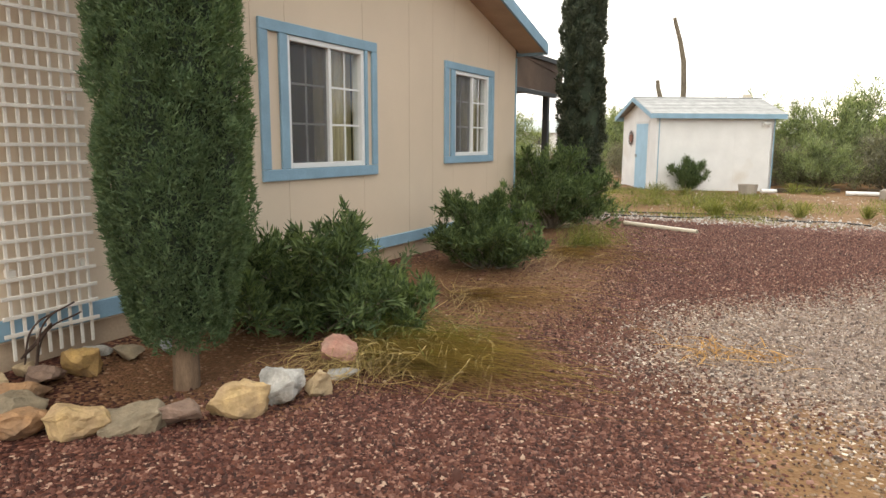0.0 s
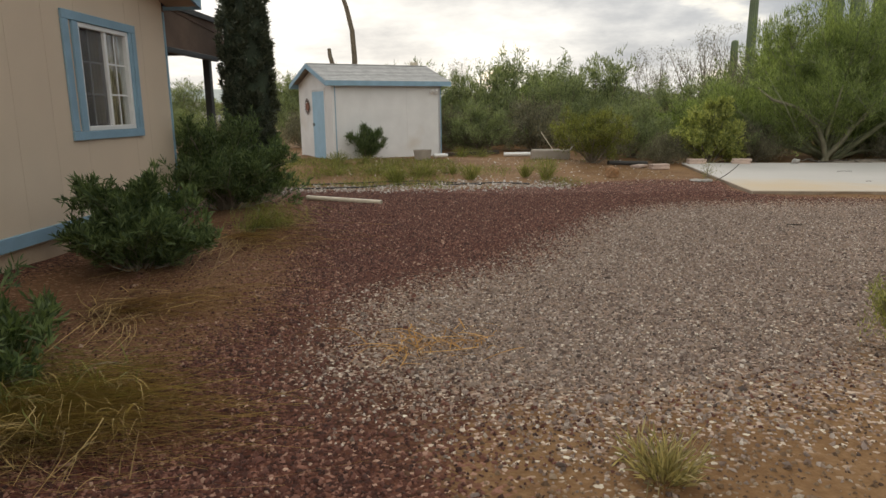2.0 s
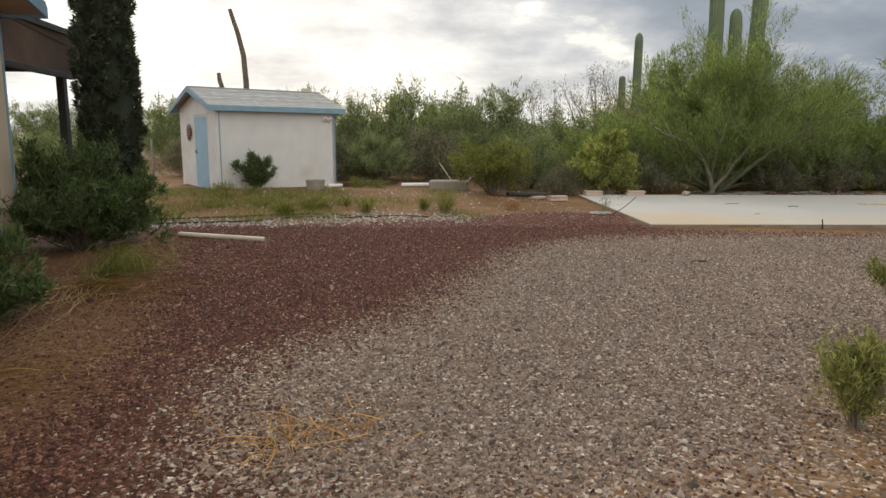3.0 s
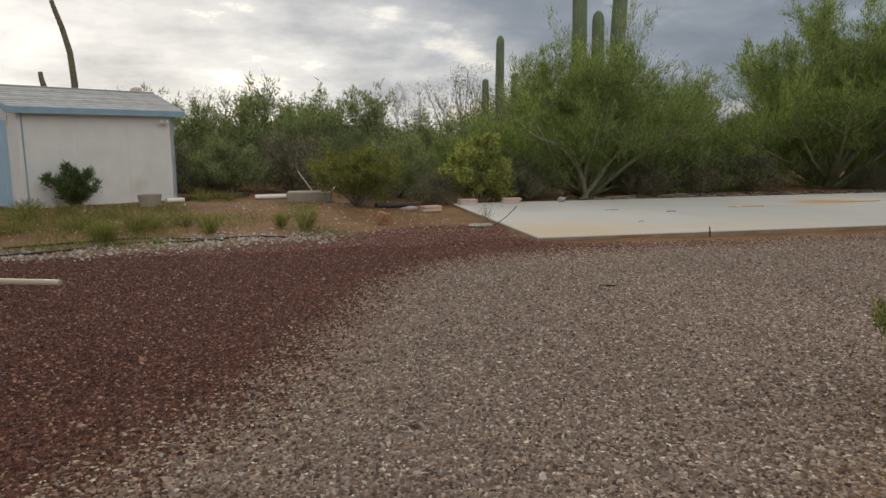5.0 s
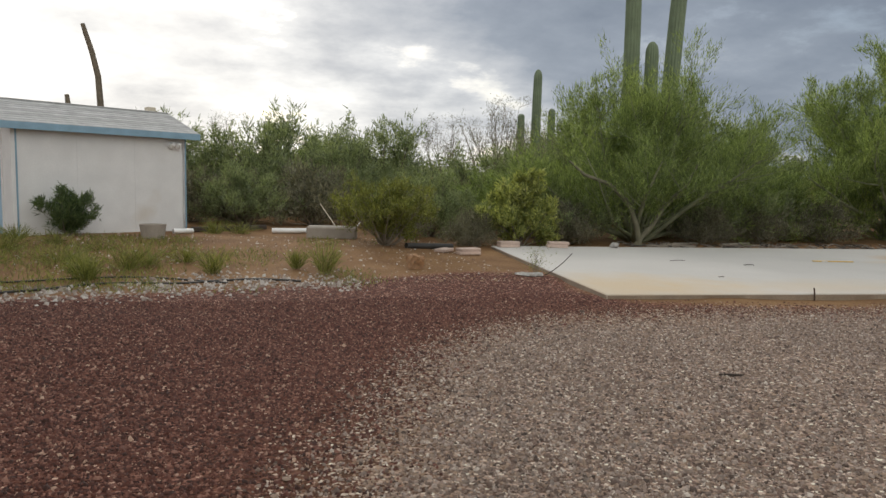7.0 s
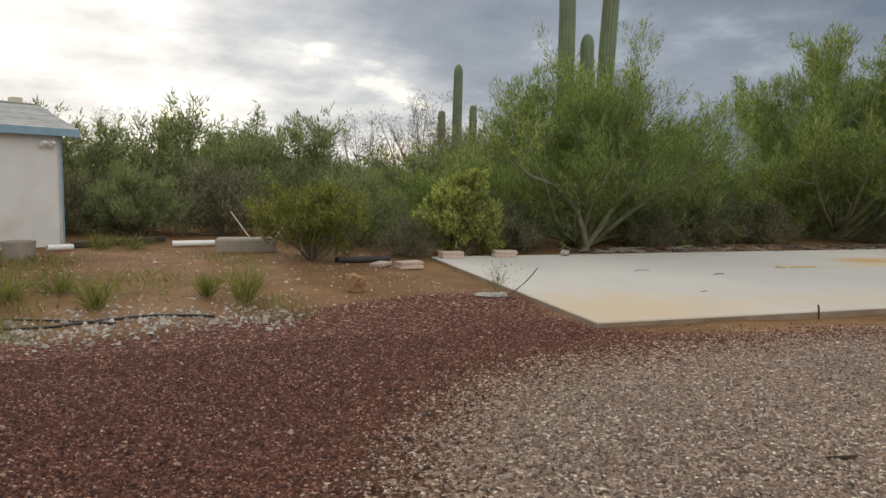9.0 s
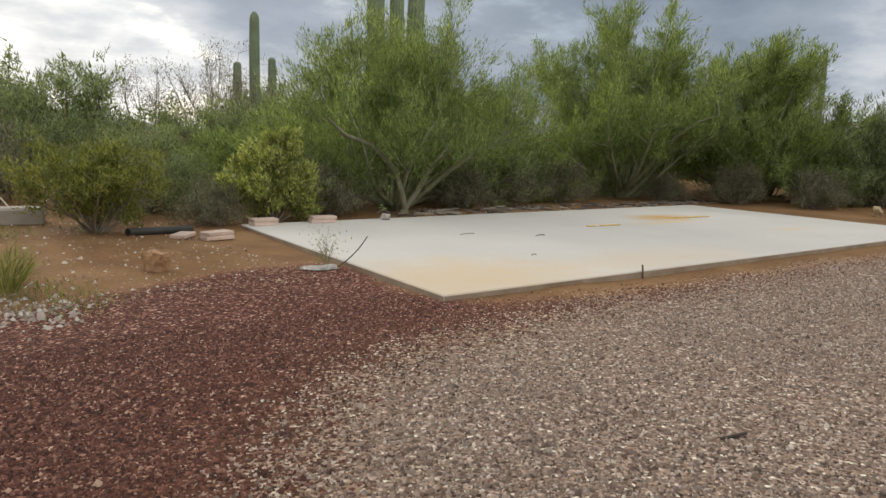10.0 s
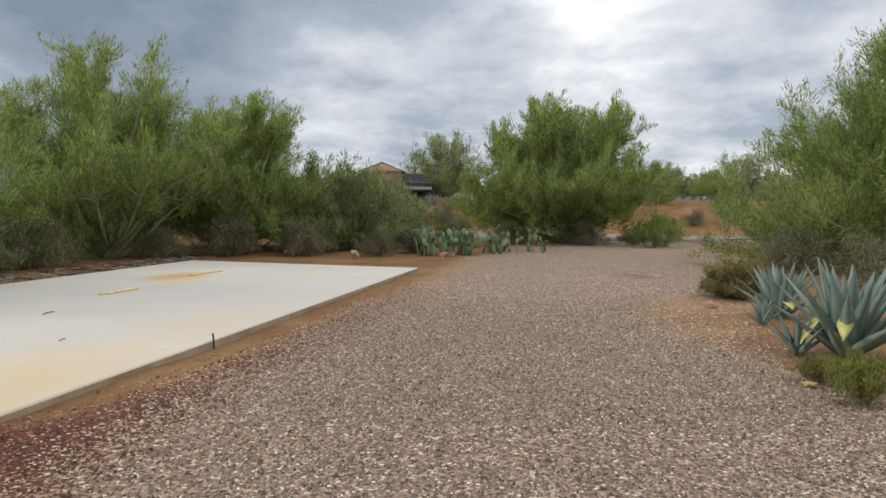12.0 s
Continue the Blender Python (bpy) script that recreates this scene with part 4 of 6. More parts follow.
def saguaro(place, h, r, seed, label, arms=(), lean=0.0):
    ob = new("saguaro_cactus")
    ob.matrix_world = pose(*gp(*place))
    tagged(ob, label, "cactus")

    def column(points, rad):
        pts = np.asarray(points, float)
        n, ribs = len(pts), 15
        s = t
        prof = rad * np.where(s >= 0.94, 0.9 * np.sqrt(np.clip(1 - ((s - 0.94) / 0.0601) ** 2, 0.0, 1)), 0.88 + 0.12 * np.sin(np.pi * np.clip(s, 0, 1)))
        k = ribs * 4
        v, f = tube_arrays(pts, prof, k)
        a = np.tile(np.arange(k), n)
        c = np.repeat(pts, k, 0)
        return c + (v - c) * (1 + 0.09 * np.cos(a * 2 * np.pi / 4))[:, None], f

    t = np.concatenate([np.linspace(0, 0.93, 14), 0.94 + 0.06 * np.sin(np.linspace(0, np.pi / 2, 8))])
    main = np.stack([lean * h * t ** 1.5, 0.03 * np.sin(t * 6 + seed), -0.1 + (h + 0.1) * t], 1)
    under("stem", link_mesh("stem", *column(main, r), M["saguaro"], True), ob)
    for az, z0, out, top in arms:
        ca, sa = math.cos(radians(az)), math.sin(radians(az))
        line = []
        for q in t:
            o = out * min(1, q / 0.25) ** 0.7
            z = z0 + (0.15 * q / 0.25 if q < 0.25 else 0.15 + (top - z0 - 0.15) * (q - 0.25) / 0.75)
            line.append((ca * o, sa * o, z))
        under("arm", link_mesh("arm", *column(line, r * 0.8), M["saguaro"], True), ob)
    return ob


saguaro((10.45, 21.6), 8.2, 0.20, 1, "tall ribbed green saguaro cactus among trees", lean=-0.01)
saguaro((10.95, 21.4), 5.25, 0.18, 2, "shorter darker saguaro cactus between two tall ones")
saguaro((11.75, 21.9), 8.6, 0.21, 3, "tall saguaro cactus leaning slightly outward", lean=0.05)
saguaro((12.6, 32.7), 6.25, 0.19, 4, "distant saguaro cactus with two short arms", arms=((185, 2.6, 0.75, 4.3), (-5, 2.6, 0.7, 4.6)))

# creosote, yellow-flowered bush, low grey brush
plant("creosote_bush", "yellow-green creosote bush on bare earth", "shrub", (2.85, 17.3), 31, 1.15, 1.2, M["creosote"], M["dry_twig"], low=24.0, limbs=30, subs=6, twigs=4, per_twig=26, trunk_r=0.022, leaf_len=0.07, leaf_wid=0.02, spread=0.06, rise=0.8)
plant("flowering_bush", "light green bush with yellow flower heads", "shrub", (5.95, 18.3), 32, 1.6, 0.95, M["yellow_bush"], M["dry_twig"], limbs=22, subs=7, twigs=5, per_twig=26, trunk_r=0.025, leaf_len=0.10, leaf_wid=0.03, spread=0.06, rise=0.8)

# thicket beyond the yard
TH = dict(subs=8, twigs=5, per_twig=22, twig_wood=0.12, trunk_r=0.05, group="desert thicket")
thick = [plant("mesquite_tree", "green mesquite shrub in the desert thicket", "tree", (1.0, 27.0), 41, 3.0, 3.0, M["mesquite"], M["bark"], limbs=18, leaf_len=0.19, leaf_wid=0.036, **TH),
         plant("mesquite_tree", "green mesquite shrub in the desert thicket", "tree", (5.0, 27.5), 42, 2.8, 3.0, M["mesquite"], M["bark"], limbs=18, leaf_len=0.19, leaf_wid=0.036, **TH),
         plant("palo_verde_shrub", "green palo verde shrub in the desert thicket", "tree", (13.2, 21.0), 43, 2.7, 2.5, M["palo"], M["pale_bark"], limbs=18, leaf_len=0.17, leaf_wid=0.030, **TH),
         plant("brush_shrub", "low grey-green desert brush", "shrub", (0.2, 23.0), 44, 1.1, 1.2, M["grey_bush"], M["dry_twig"], limbs=22, leaf_len=0.10, leaf_wid=0.022, subs=6, twigs=4, per_twig=15, twig_wood=0.3, trunk_r=0.02, group="desert brush"),
         plant("bare_tree", "half-bare grey tree above the thicket", "tree", (9.4, 29.0), 45, 5.0, 2.9, M["grey_bush"], M["dry_twig"], limbs=16, leaf_len=0.10, leaf_wid=0.02, subs=8, twigs=6, per_twig=8, twig_wood=1.0, trunk_r=0.05, group="desert thicket")]
rngt = random.Random(5)
SPOTS = [(-1.8, 28, 1.0, 0), (3.2, 25.5, 0.8, 1), (-9, 36, 1.0, 1), (-5, 35, 1.0, 0), (8.0, 25.0, 0.85, 1), (6.6, 22.3, 0.75, 2), (12.0, 27, 1.0, 0), (15.5, 26, 1.2, 1), (22.5, 21.5, 1.0, 2), (24.0, 17.5, 0.8, 0), (25.5, 15.5, 0.75, 1),
         (27.5, 14.6, 0.7, 0), (19.5, 28, 1.2, 0), (26, 23, 1.1, 1), (30, 18, 0.8, 2), (37, 17, 0.9, 0), (46, 9, 0.8, 1), (34.5, 0.6, 0.42, 2), (27, -6.0, 1.1, 0), (22, -7.0, 1.2, 2), (52, -7, 0.9, 2), (55, -1, 0.8, 0), (14, 34, 1.2, 1), (4, 36, 1.2, 0), (-18, 44, 1.1, 1),
         (13.2, 23.5, 0.9, 1), (-11, 44, 1.2, 0), (3, 31, 1.1, 2), (-13, 31, 0.55, 1), (-26, 46, 1.2, 0), (-8, 48, 1.3, 1), (55, 13.4, 1.45, 1), (53.2, 16.6, 1.2, 3), (53.6, 15.3, 1.1, 3), (54.0, 14.3, 1.1, 3), (53.4, 17.9, 1.1, 3), (44, 14.2, 0.8, 3), (45, 12.6, 0.9, 3), (43.5, 11.4, 0.7, 3), (46, 15.6, 0.7, 3), (44.5, 3.0, 0.6, 3), (45, -3.5, 0.7, 3), (47, 4, 0.5, 1), (49, -2, 0.45, 0), (51, 1, 0.8, 3), (46.5, -6, 0.45, 1), (53, 8, 0.7, 0), (47, 9.0, 0.4, 1), (48, -11, 0.7, 0), (56, -13, 0.8, 1), (62, 8, 0.9, 1), (62, -4, 0.9, 0), (60, -8.2, 0.8, 0), (61, -6.0, 0.9, 1), (47, 0.5, 0.9, 3), (48.5, 6.5, 1.0, 3), (47.5, 12.2, 0.7, 3), (56, 6, 1.0, 0), (60, -12, 1.2, 1), (44, 24, 1.2, 0), (35, 27, 1.2, 1), (66, 2, 1.3, 2), (70, 14, 1.2, 0), (75, -8, 1.3, 1), (45, -18, 1.2, 0), (34, -12, 1.2, 2), (58, -20, 1.2, 1),
         (23.2, 13.8, 0.84, 0), (22.0, 15.2, 0.65, 2), (24.4, 13.9, 0.86, 1), (26.2, 13.1, 0.62, 4), (27.4, 2.9, 0.46, 2), (27.0, 13.4, 0.8, 0), (27.0, 10.9, 0.30, 0), (14.0, 19.6, 0.6, 2), (12.0, 20.0, 0.65, 0), (7.4, 19.6, 0.5, 0), (4.6, 20.6, 0.55, 1), (0.3, 22.2, 0.5, 0),
         (2.0, 22.5, 1.2, 3), (-1.0, 22.6, 1.0, 3), (3.6, 19.4, 0.8, 3), (4.8, 18.2, 0.55, 3), (7.2, 18.7, 0.7, 3), (10.9, 18.7, 0.7, 3), (12.6, 19.0, 0.8, 3), (14.6, 18.9, 0.8, 3), (17.9, 17.8, 0.6, 3), (19.3, 16.4, 0.8, 3), (20.2, 14.6, 0.8, 3), (20.6, 12.4, 0.6, 3), (22.6, 11.5, 0.7, 3), (28.2, 8.4, 0.7, 3), (28.4, 5.4, 0.8, 3), (29.3, 3.3, 0.6, 3), (-5.8, 24.5, 0.9, 3), (-7.5, 21.5, 0.7, 3), (-6.5, 18.0, 0.5, 3), (15.8, -0.8, 0.9, 3), (14.0, 1.8, 0.7, 3), (17.0, 2.0, 0.8, 3),
         (7.6, 29.5, 0.9, 4), (11.3, 31, 0.95, 4), (-0.5, 30, 0.8, 4), (24.5, 19.0, 0.85, 4), (29, 15.6, 0.75, 4)]
for x, y, s, k in SPOTS:
    copy_thing(thick[k], pose(*gp(x, y), 0, 0, rngt.uniform(0, 360)) @ Matrix.Diagonal((s, s, s * rngt.uniform(0.9, 1.1) * (0.84 if x < 9 and k < 3 else 1.0), 1)))


# ---- small plants ----
def tuft(name, label, place, seed, h, r, n, mat, category="grass", wid=0.008, group=""):
    """Blades that fan out from one foot."""
    rng = np.random.default_rng(seed)
    a = rng.uniform(0, 2 * np.pi, n)
    q = rng.uniform(0, 1, n) ** 0.7
    foot = np.stack([np.cos(a) * q * r * 0.35, np.sin(a) * q * r * 0.35, np.full(n, -0.01)], 1)
    way = np.stack([np.cos(a) * q * r, np.sin(a) * q * r, h * rng.uniform(0.5, 1.0, n)], 1)
    chunks = []
    for k in range(3):
        p = foot + way * (0.28 * k)
        chunks.append(leaf_arrays(rng, p, way / np.linalg.norm(way, axis=1)[:, None], h * 0.55, wid, 0.16 + 0.1 * k))
    v, f = join_arrays(chunks)
    ob = new(name, link_mesh(name, v, f, mat))
    ob.matrix_world = pose(*gp(*place))
    return tagged(ob, label, category, group)


GT = "green grass tuft on bare brown earth"
for k, (x, y, h, r) in enumerate(((1.38, 14.3, 0.50, 0.20), (1.01, 14.76, 0.32, 0.16), (-0.1, 14.31, 0.38, 0.2), (-1.18, 14.58, 0.42, 0.32), (-1.61, 14.1, 0.35, 0.25), (-1.5, 13.7, 0.38, 0.2), (-1.0, 14.9, 0.35, 0.35), (-2.1, 15.0, 0.32, 0.4), (-2.9, 14.8, 0.28, 0.4),
                                   (-0.5, 15.2, 0.3, 0.3), (-3.1, 16.2, 0.28, 0.4), (-3.3, 17.4, 0.32, 0.3), (-2.6, 16.9, 0.25, 0.3), (-4.2, 15.8, 0.28, 0.4), (-1.8, 16.2, 0.2, 0.35), (0.2, 19.5, 0.3, 0.4), (-0.3, 19.3, 0.35, 0.3))):
    tuft("grass_tuft", GT, (x, y), 60 + k, h, r, 130, M["grass"], group="grass tufts", wid=0.007)


def grass_stuff():
    rng = np.random.default_rng(9)
    n = 24000
    x, y = rng.uniform(-6, 2.6, n), rng.uniform(12.9, 18.2, n)
    dens = np.sin(x * 2.1 + 1) * np.sin(y * 1.7) + 0.3 * np.sin(x * 5) + sm(1.5, -2.5, x) * 1.3 - 0.3
    keep = dens > rng.uniform(-0.2, 1.2, n)
    x, y = x[keep], y[keep]
    p = np.stack([x, y, gz(x, y)], 1)
    v, f = leaf_arrays(rng, p, np.repeat([[0, 0, 1.0]], len(p), 0), 0.11, 0.008, 0.5)
    tagged(new("low_grass", link_mesh("low_grass", v, f, M["grass"])), "thin green and yellow grass on earth", "grass", kind="stuff")


grass_stuff()

M["pale_shrub"] = leaf("pale_shrub_leaf", (0.21, 0.235, 0.075), (0.33, 0.32, 0.125), 0.45)
M["dull_shrub"] = leaf("dull_olive_leaf", (0.135, 0.135, 0.05), (0.23, 0.20, 0.09), 0.35)
M["pale_tip"] = leaf("pale_yellow_leaf", (0.29, 0.26, 0.115), (0.40, 0.33, 0.16), 0.35)
CR = dict(leaf_mat=M["creosote"], bark_mat=M["dry_twig"], trunk_r=0.007, leaf_len=0.040, leaf_wid=0.008, spread=0.03, rise=1.0, low=25.0)
plant("small_shrub", "small yellow-green shrub on the gravel edge", "shrub", (2.17, 4.42), 71, 0.42, 0.30, limbs=22, subs=5, twigs=4, per_twig=11, **{**CR, "low": 42.0, "leaf_mat": M["pale_shrub"]})
plant("small_shrub", "bushy yellow-green shrub beside grey rocks", "shrub", (3.40, 5.15), 72, 0.84, 0.58, limbs=34, subs=7, twigs=5, per_twig=20, **CR)
tuft("dry_shrub", "pale yellowish dry shrub on orange earth", (0.50, 3.15), 73, 0.19, 0.17, 170, M["pale_tip"], "shrub", 0.007)
plant("small_shrub", "yellow-green shrub beside the agaves", "shrub", (5.66, 6.20), 74, 0.36, 0.34, limbs=22, subs=5, twigs=4, per_twig=11, **CR)
plant("small_shrub", "low rounded shrub at the agave foot", "shrub", (6.3, 6.2), 75, 0.18, 0.24, limbs=22, subs=5, twigs=4, per_twig=11, **{**CR, "leaf_mat": M["dull_shrub"]})
plant("small_shrub", "dull green shrub at the gravel edge", "shrub", (11.9, 5.0), 76, 0.50, 0.58, M["dull_shrub"], M["dry_twig"], limbs=30, subs=7, twigs=5, per_twig=26, trunk_r=0.010, leaf_len=0.07, leaf_wid=0.012, spread=0.05, rise=0.9)
plant("dark_bush", "dark green upright bush against the shed wall", "shrub", (-2.72, 18.36), 77, 0.72, 0.56, M["oleander"], M["dry_twig"], limbs=26, subs=6, twigs=4, per_twig=18, trunk_r=0.014, leaf_len=0.11, leaf_wid=0.015, corners=4, spread=0.05, rise=1.2, low=24.0, ragged=0.45)
plant("dry_weed", "thin dry weed at the slab edge", "shrub", (4.44, 14.05), 78, 0.42, 0.20, M["creosote"], M["dry_twig"], limbs=9, subs=5, twigs=3, per_twig=3, trunk_r=0.006, leaf_len=0.03, leaf_wid=0.008, low=45.0)


# ---- agaves and prickly pears ----
def agave_leaf(n=9):
    """One thick channelled leaf that tapers to a point, along +x, tip rising."""
    v, f = [], []
    for i in range(n):
        s = i / (n - 1)
        w = 0.092 * (0.75 + 0.9 * s if s < 0.3 else 1.02 * (1 - ((s - 0.3) / 0.7) ** 1.6)) + 0.002
        z = 0.02 * math.sin(s * 3.0)
        th = 0.028 * (1 - s) + 0.003
        for dy, dz in ((-w, 0.30 * w), (0, -0.10 * w + th * 0.2), (w, 0.30 * w), (0, -0.10 * w - th)):
            v.append((s, dy, z + dz))
        if i:
            for k in range(4):
                a, b = (i - 1) * 4 + k, (i - 1) * 4 + (k + 1) % 4
                f.append((a, b, b + 4, a + 4))
    return link_mesh("leaf", v, f, M["agave"], True)


AGAVE_LEAF = agave_leaf()


def agave(place, size, leaves, seed, label):
    rng = random.Random(seed)
    ob = new("agave_plant")
    ob.matrix_world = pose(*gp(*place))
    tagged(ob, label, "plant", "agaves")
    for i in range(leaves):
        q = i / leaves
        el = 24 + 61 * q ** 0.8 + rng.uniform(-6, 6)
        ln = size * (0.75 + 0.35 * math.sin(math.pi * min(1, q * 0.9 + 0.1))) * rng.uniform(0.9, 1.08)
        wid = size * rng.uniform(0.78, 1.0)
        m = pose(0, 0, 0.02, 0, 0, i * 137.5 + rng.uniform(-8, 8)) @ pose(0.05 * size, 0, 0, 0, -el, 0) @ Matrix.Diagonal((ln, wid, wid, 1))
        under("leaf", AGAVE_LEAF, ob, m=m)
    return ob


big_one = agave((7.3, 5.52), 0.90, 40, 1, "large blue-grey agave with stiff pointed leaves")
M["yellow_leaf"] = material("yellowed_agave_leaf", (0.52, 0.50, 0.17), 0.6, 0.15, 6, 50, 0.2, 60)
big_agave = agave((9.75, 5.15), 0.74, 30, 2, "blue-grey agave behind a larger one")
agave((7.35, 5.95), 0.42, 16, 3, "small agave pup beside the parent plant")
agave((48.0, 13.6), 0.9, 18, 6, "distant pale spiky agave clump")
agave((9.1, 5.62), 0.36, 14, 4, "small agave pup on red earth")
agave((6.55, 4.75), 0.95, 26, 5, "blue-grey agave beside the gravel drive")


YELLOW = AGAVE_LEAF.copy()
YELLOW.materials.clear()
YELLOW.materials.append(M["yellow_leaf"])
for ob, turn, el, z in ((big_one, 150, -35, 0.42), (big_one, 100, -55, 0.38), (big_agave, 170, -10, 0.25)):
    under("dying_leaf", YELLOW, ob, "yellowed drooping leaf", pose(0, 0, z, 0, 0, turn) @ pose(0.30, 0, 0, 0, -el, 0) @ Matrix.Diagonal((0.30, 0.7, 0.7, 1)))


def pad_mesh():
    bm = bmesh.new()
    bmesh.ops.create_icosphere(bm, subdivisions=2, radius=0.5)
    for v in bm.verts:
        v.co.z += 0.5
        v.co.x *= 0.48 + 0.30 * v.co.z
        v.co.y *= 0.16
    return bm_mesh("pad", bm, M["pear"], True)


PAD = pad_mesh()


def prickly_pear(place, seed, n, h):
    rng = random.Random(seed)
    ob = new("prickly_pear_cactus")
    ob.matrix_world = pose(*gp(*place))
    tagged(ob, "clump of pale green prickly pear pads", "cactus", "prickly pears")

    def grow(m, s, depth):
        under("pad", PAD, ob, m=m @ Matrix.Diagonal((s, s, s, 1)))
        if depth:
            for side in rng.sample((-1, 0, 1), rng.choice((1, 2, 2))):
                tip = pose(0.24 * side * s, 0, (0.93 - 0.10 * abs(side)) * s, rng.uniform(-22, 22), 34 * side + rng.uniform(-14, 14), rng.uniform(-40, 40))
                grow(m @ tip, s * rng.uniform(0.72, 0.98), depth - 1)

    for _ in range(n):
        lean = pose(rng.uniform(-0.5, 0.5), rng.uniform(-0.5, 0.5), -0.03, rng.uniform(-18, 18), rng.uniform(-18, 18), rng.uniform(0, 180))
        grow(lean, h * rng.uniform(0.26, 0.36), rng.choice((1, 2, 2)))


for k, (x, y, n, h) in enumerate(((21.4, 10.8, 10, 1.3), (22.1, 10.1, 10, 1.35), (22.9, 9.0, 7, 1.1), (23.4, 8.1, 5, 1.05), (22.6, 11.2, 9, 1.25), (22.9, 7.3, 3, 0.85))):
    prickly_pear((x, y), 80 + k, n, h)


# ---- rocks ----
def rock_mesh(seed, size, mat):
    """An angular stone: the hull of a handful of points, its edges worn."""
    rng = random.Random(seed)
    bm = bmesh.new()
    for _ in range(15):
        d = Vector([rng.gauss(0, 1) for _ in range(3)]).normalized()
        d = d / max(abs(c) for c in d) ** 0.75
        k = rng.uniform(0.80, 1.0) * 1.08
        bm.verts.new((d.x * size[0] / 2 * k, d.y * size[1] / 2 * k, (d.z * 0.5 * k + 0.40) * size[2]))
    r = bmesh.ops.convex_hull(bm, input=bm.verts)
    bmesh.ops.delete(bm, geom=list({g for g in r["geom_interior"] + r["geom_unused"] if isinstance(g, bmesh.types.BMVert)}), context="VERTS")
    bmesh.ops.subdivide_edges(bm, edges=bm.edges, cuts=4, use_grid_fill=True)
    for v in bm.verts:
        v.co += Vector(noise.noise_vector(v.co * 11 + Vector((seed, 0, 0)))) * min(size) * 0.13
        v.co += Vector(noise.noise_vector(v.co * 42 + Vector((0, seed, 0)))) * min(size) * 0.07
    bmesh.ops.smooth_vert(bm, verts=bm.verts, factor=0.15, use_axis_x=True, use_axis_y=True, use_axis_z=True)
    return bm_mesh("rock", bm, mat)


def stone(name, c, c2):
    return material(name, tuple(q * 0.95 for q in c), 0.92, 0.42, 16, 90, 1.0, 30, second=tuple(q * 0.7 for q in c2), stain=((0.13, 0.09, 0.06), 0.56))


ST = {"orange": stone("orange_sandstone", (0.44, 0.24, 0.11), (0.40, 0.25, 0.15)), "cream": stone("cream_stone", (0.56, 0.39, 0.18), (0.50, 0.34, 0.20)),
      "brown": stone("brown_stone", (0.24, 0.155, 0.115), (0.33, 0.22, 0.16)), "grey": stone("olive_grey_stone", (0.27, 0.22, 0.15), (0.36, 0.28, 0.18)),
      "white": stone("white_quartz", (0.62, 0.59, 0.54), (0.34, 0.33, 0.30)), "gold": stone("golden_stone", (0.50, 0.32, 0.11), (0.36, 0.22, 0.10)),
      "pink": stone("pink_stone", (0.48, 0.23, 0.17), (0.56, 0.36, 0.27)), "blue": stone("blue_grey_stone", (0.33, 0.35, 0.37), (0.45, 0.46, 0.47)), "tan": stone("tan_stone", (0.50, 0.36, 0.20), (0.58, 0.45, 0.29))}
WORD = {"orange": "orange sandstone", "cream": "cream-coloured stone", "brown": "dark brown stone", "grey": "olive-grey stone", "white": "white quartz stone", "gold": "golden-brown stone", "pink": "pink stone", "blue": "blue-grey stone", "tan": "tan stone"}


def rock(x, y, size, colour, turn, seed, where, group="", dz=0.0):
    ob = new("rock", rock_mesh(seed, size, ST[colour]))
    ob.matrix_world = pose(*gp(x, y, dz), 0, 0, turn)
    tagged(ob, f"rough {WORD[colour]} {where}", "rock", group)


RING = [(-3.22, 1.66, (0.34, 0.20, 0.17), "orange", 30), (-2.96, 1.80, (0.30, 0.20, 0.19), "cream", 25), (-2.78, 1.97, (0.29, 0.20, 0.17), "grey", 40), (-2.64, 2.13, (0.25, 0.18, 0.15), "brown", 35),
        (-2.49, 2.33, (0.33, 0.20, 0.20), "cream", 45), (-2.44, 2.60, (0.26, 0.22, 0.20), "white", 20), (-2.32, 2.76, (0.15, 0.14, 0.17), "tan", 50), (-2.36, 3.06, (0.24, 0.14, 0.05), "white", 30), (-2.52, 3.22, (0.23, 0.18, 0.21), "pink", 20),
        (-3.60, 1.92, (0.30, 0.22, 0.13), "orange", 70), (-3.46, 1.80, (0.30, 0.2, 0.12), "grey", 60), (-3.70, 2.12, (0.22, 0.2, 0.11), "brown", 10), (-3.66, 2.32, (0.27, 0.22, 0.17), "gold", 30), (-3.70, 2.62, (0.20, 0.15, 0.09), "grey", 10), (-3.62, 2.86, (0.15, 0.12, 0.09), "blue", 0),
        (-3.88, 2.56, (0.18, 0.12, 0.07), "white", 30), (-3.86, 2.12, (0.16, 0.12, 0.09), "tan", 20), (-3.86, 1.90, (0.18, 0.12, 0.08), "tan", 50)]
for k, (x, y, s, c, t) in enumerate(RING):
    rock(x, y, s, c, t, 100 + k, "in the ring around the cypress", "stone ring")
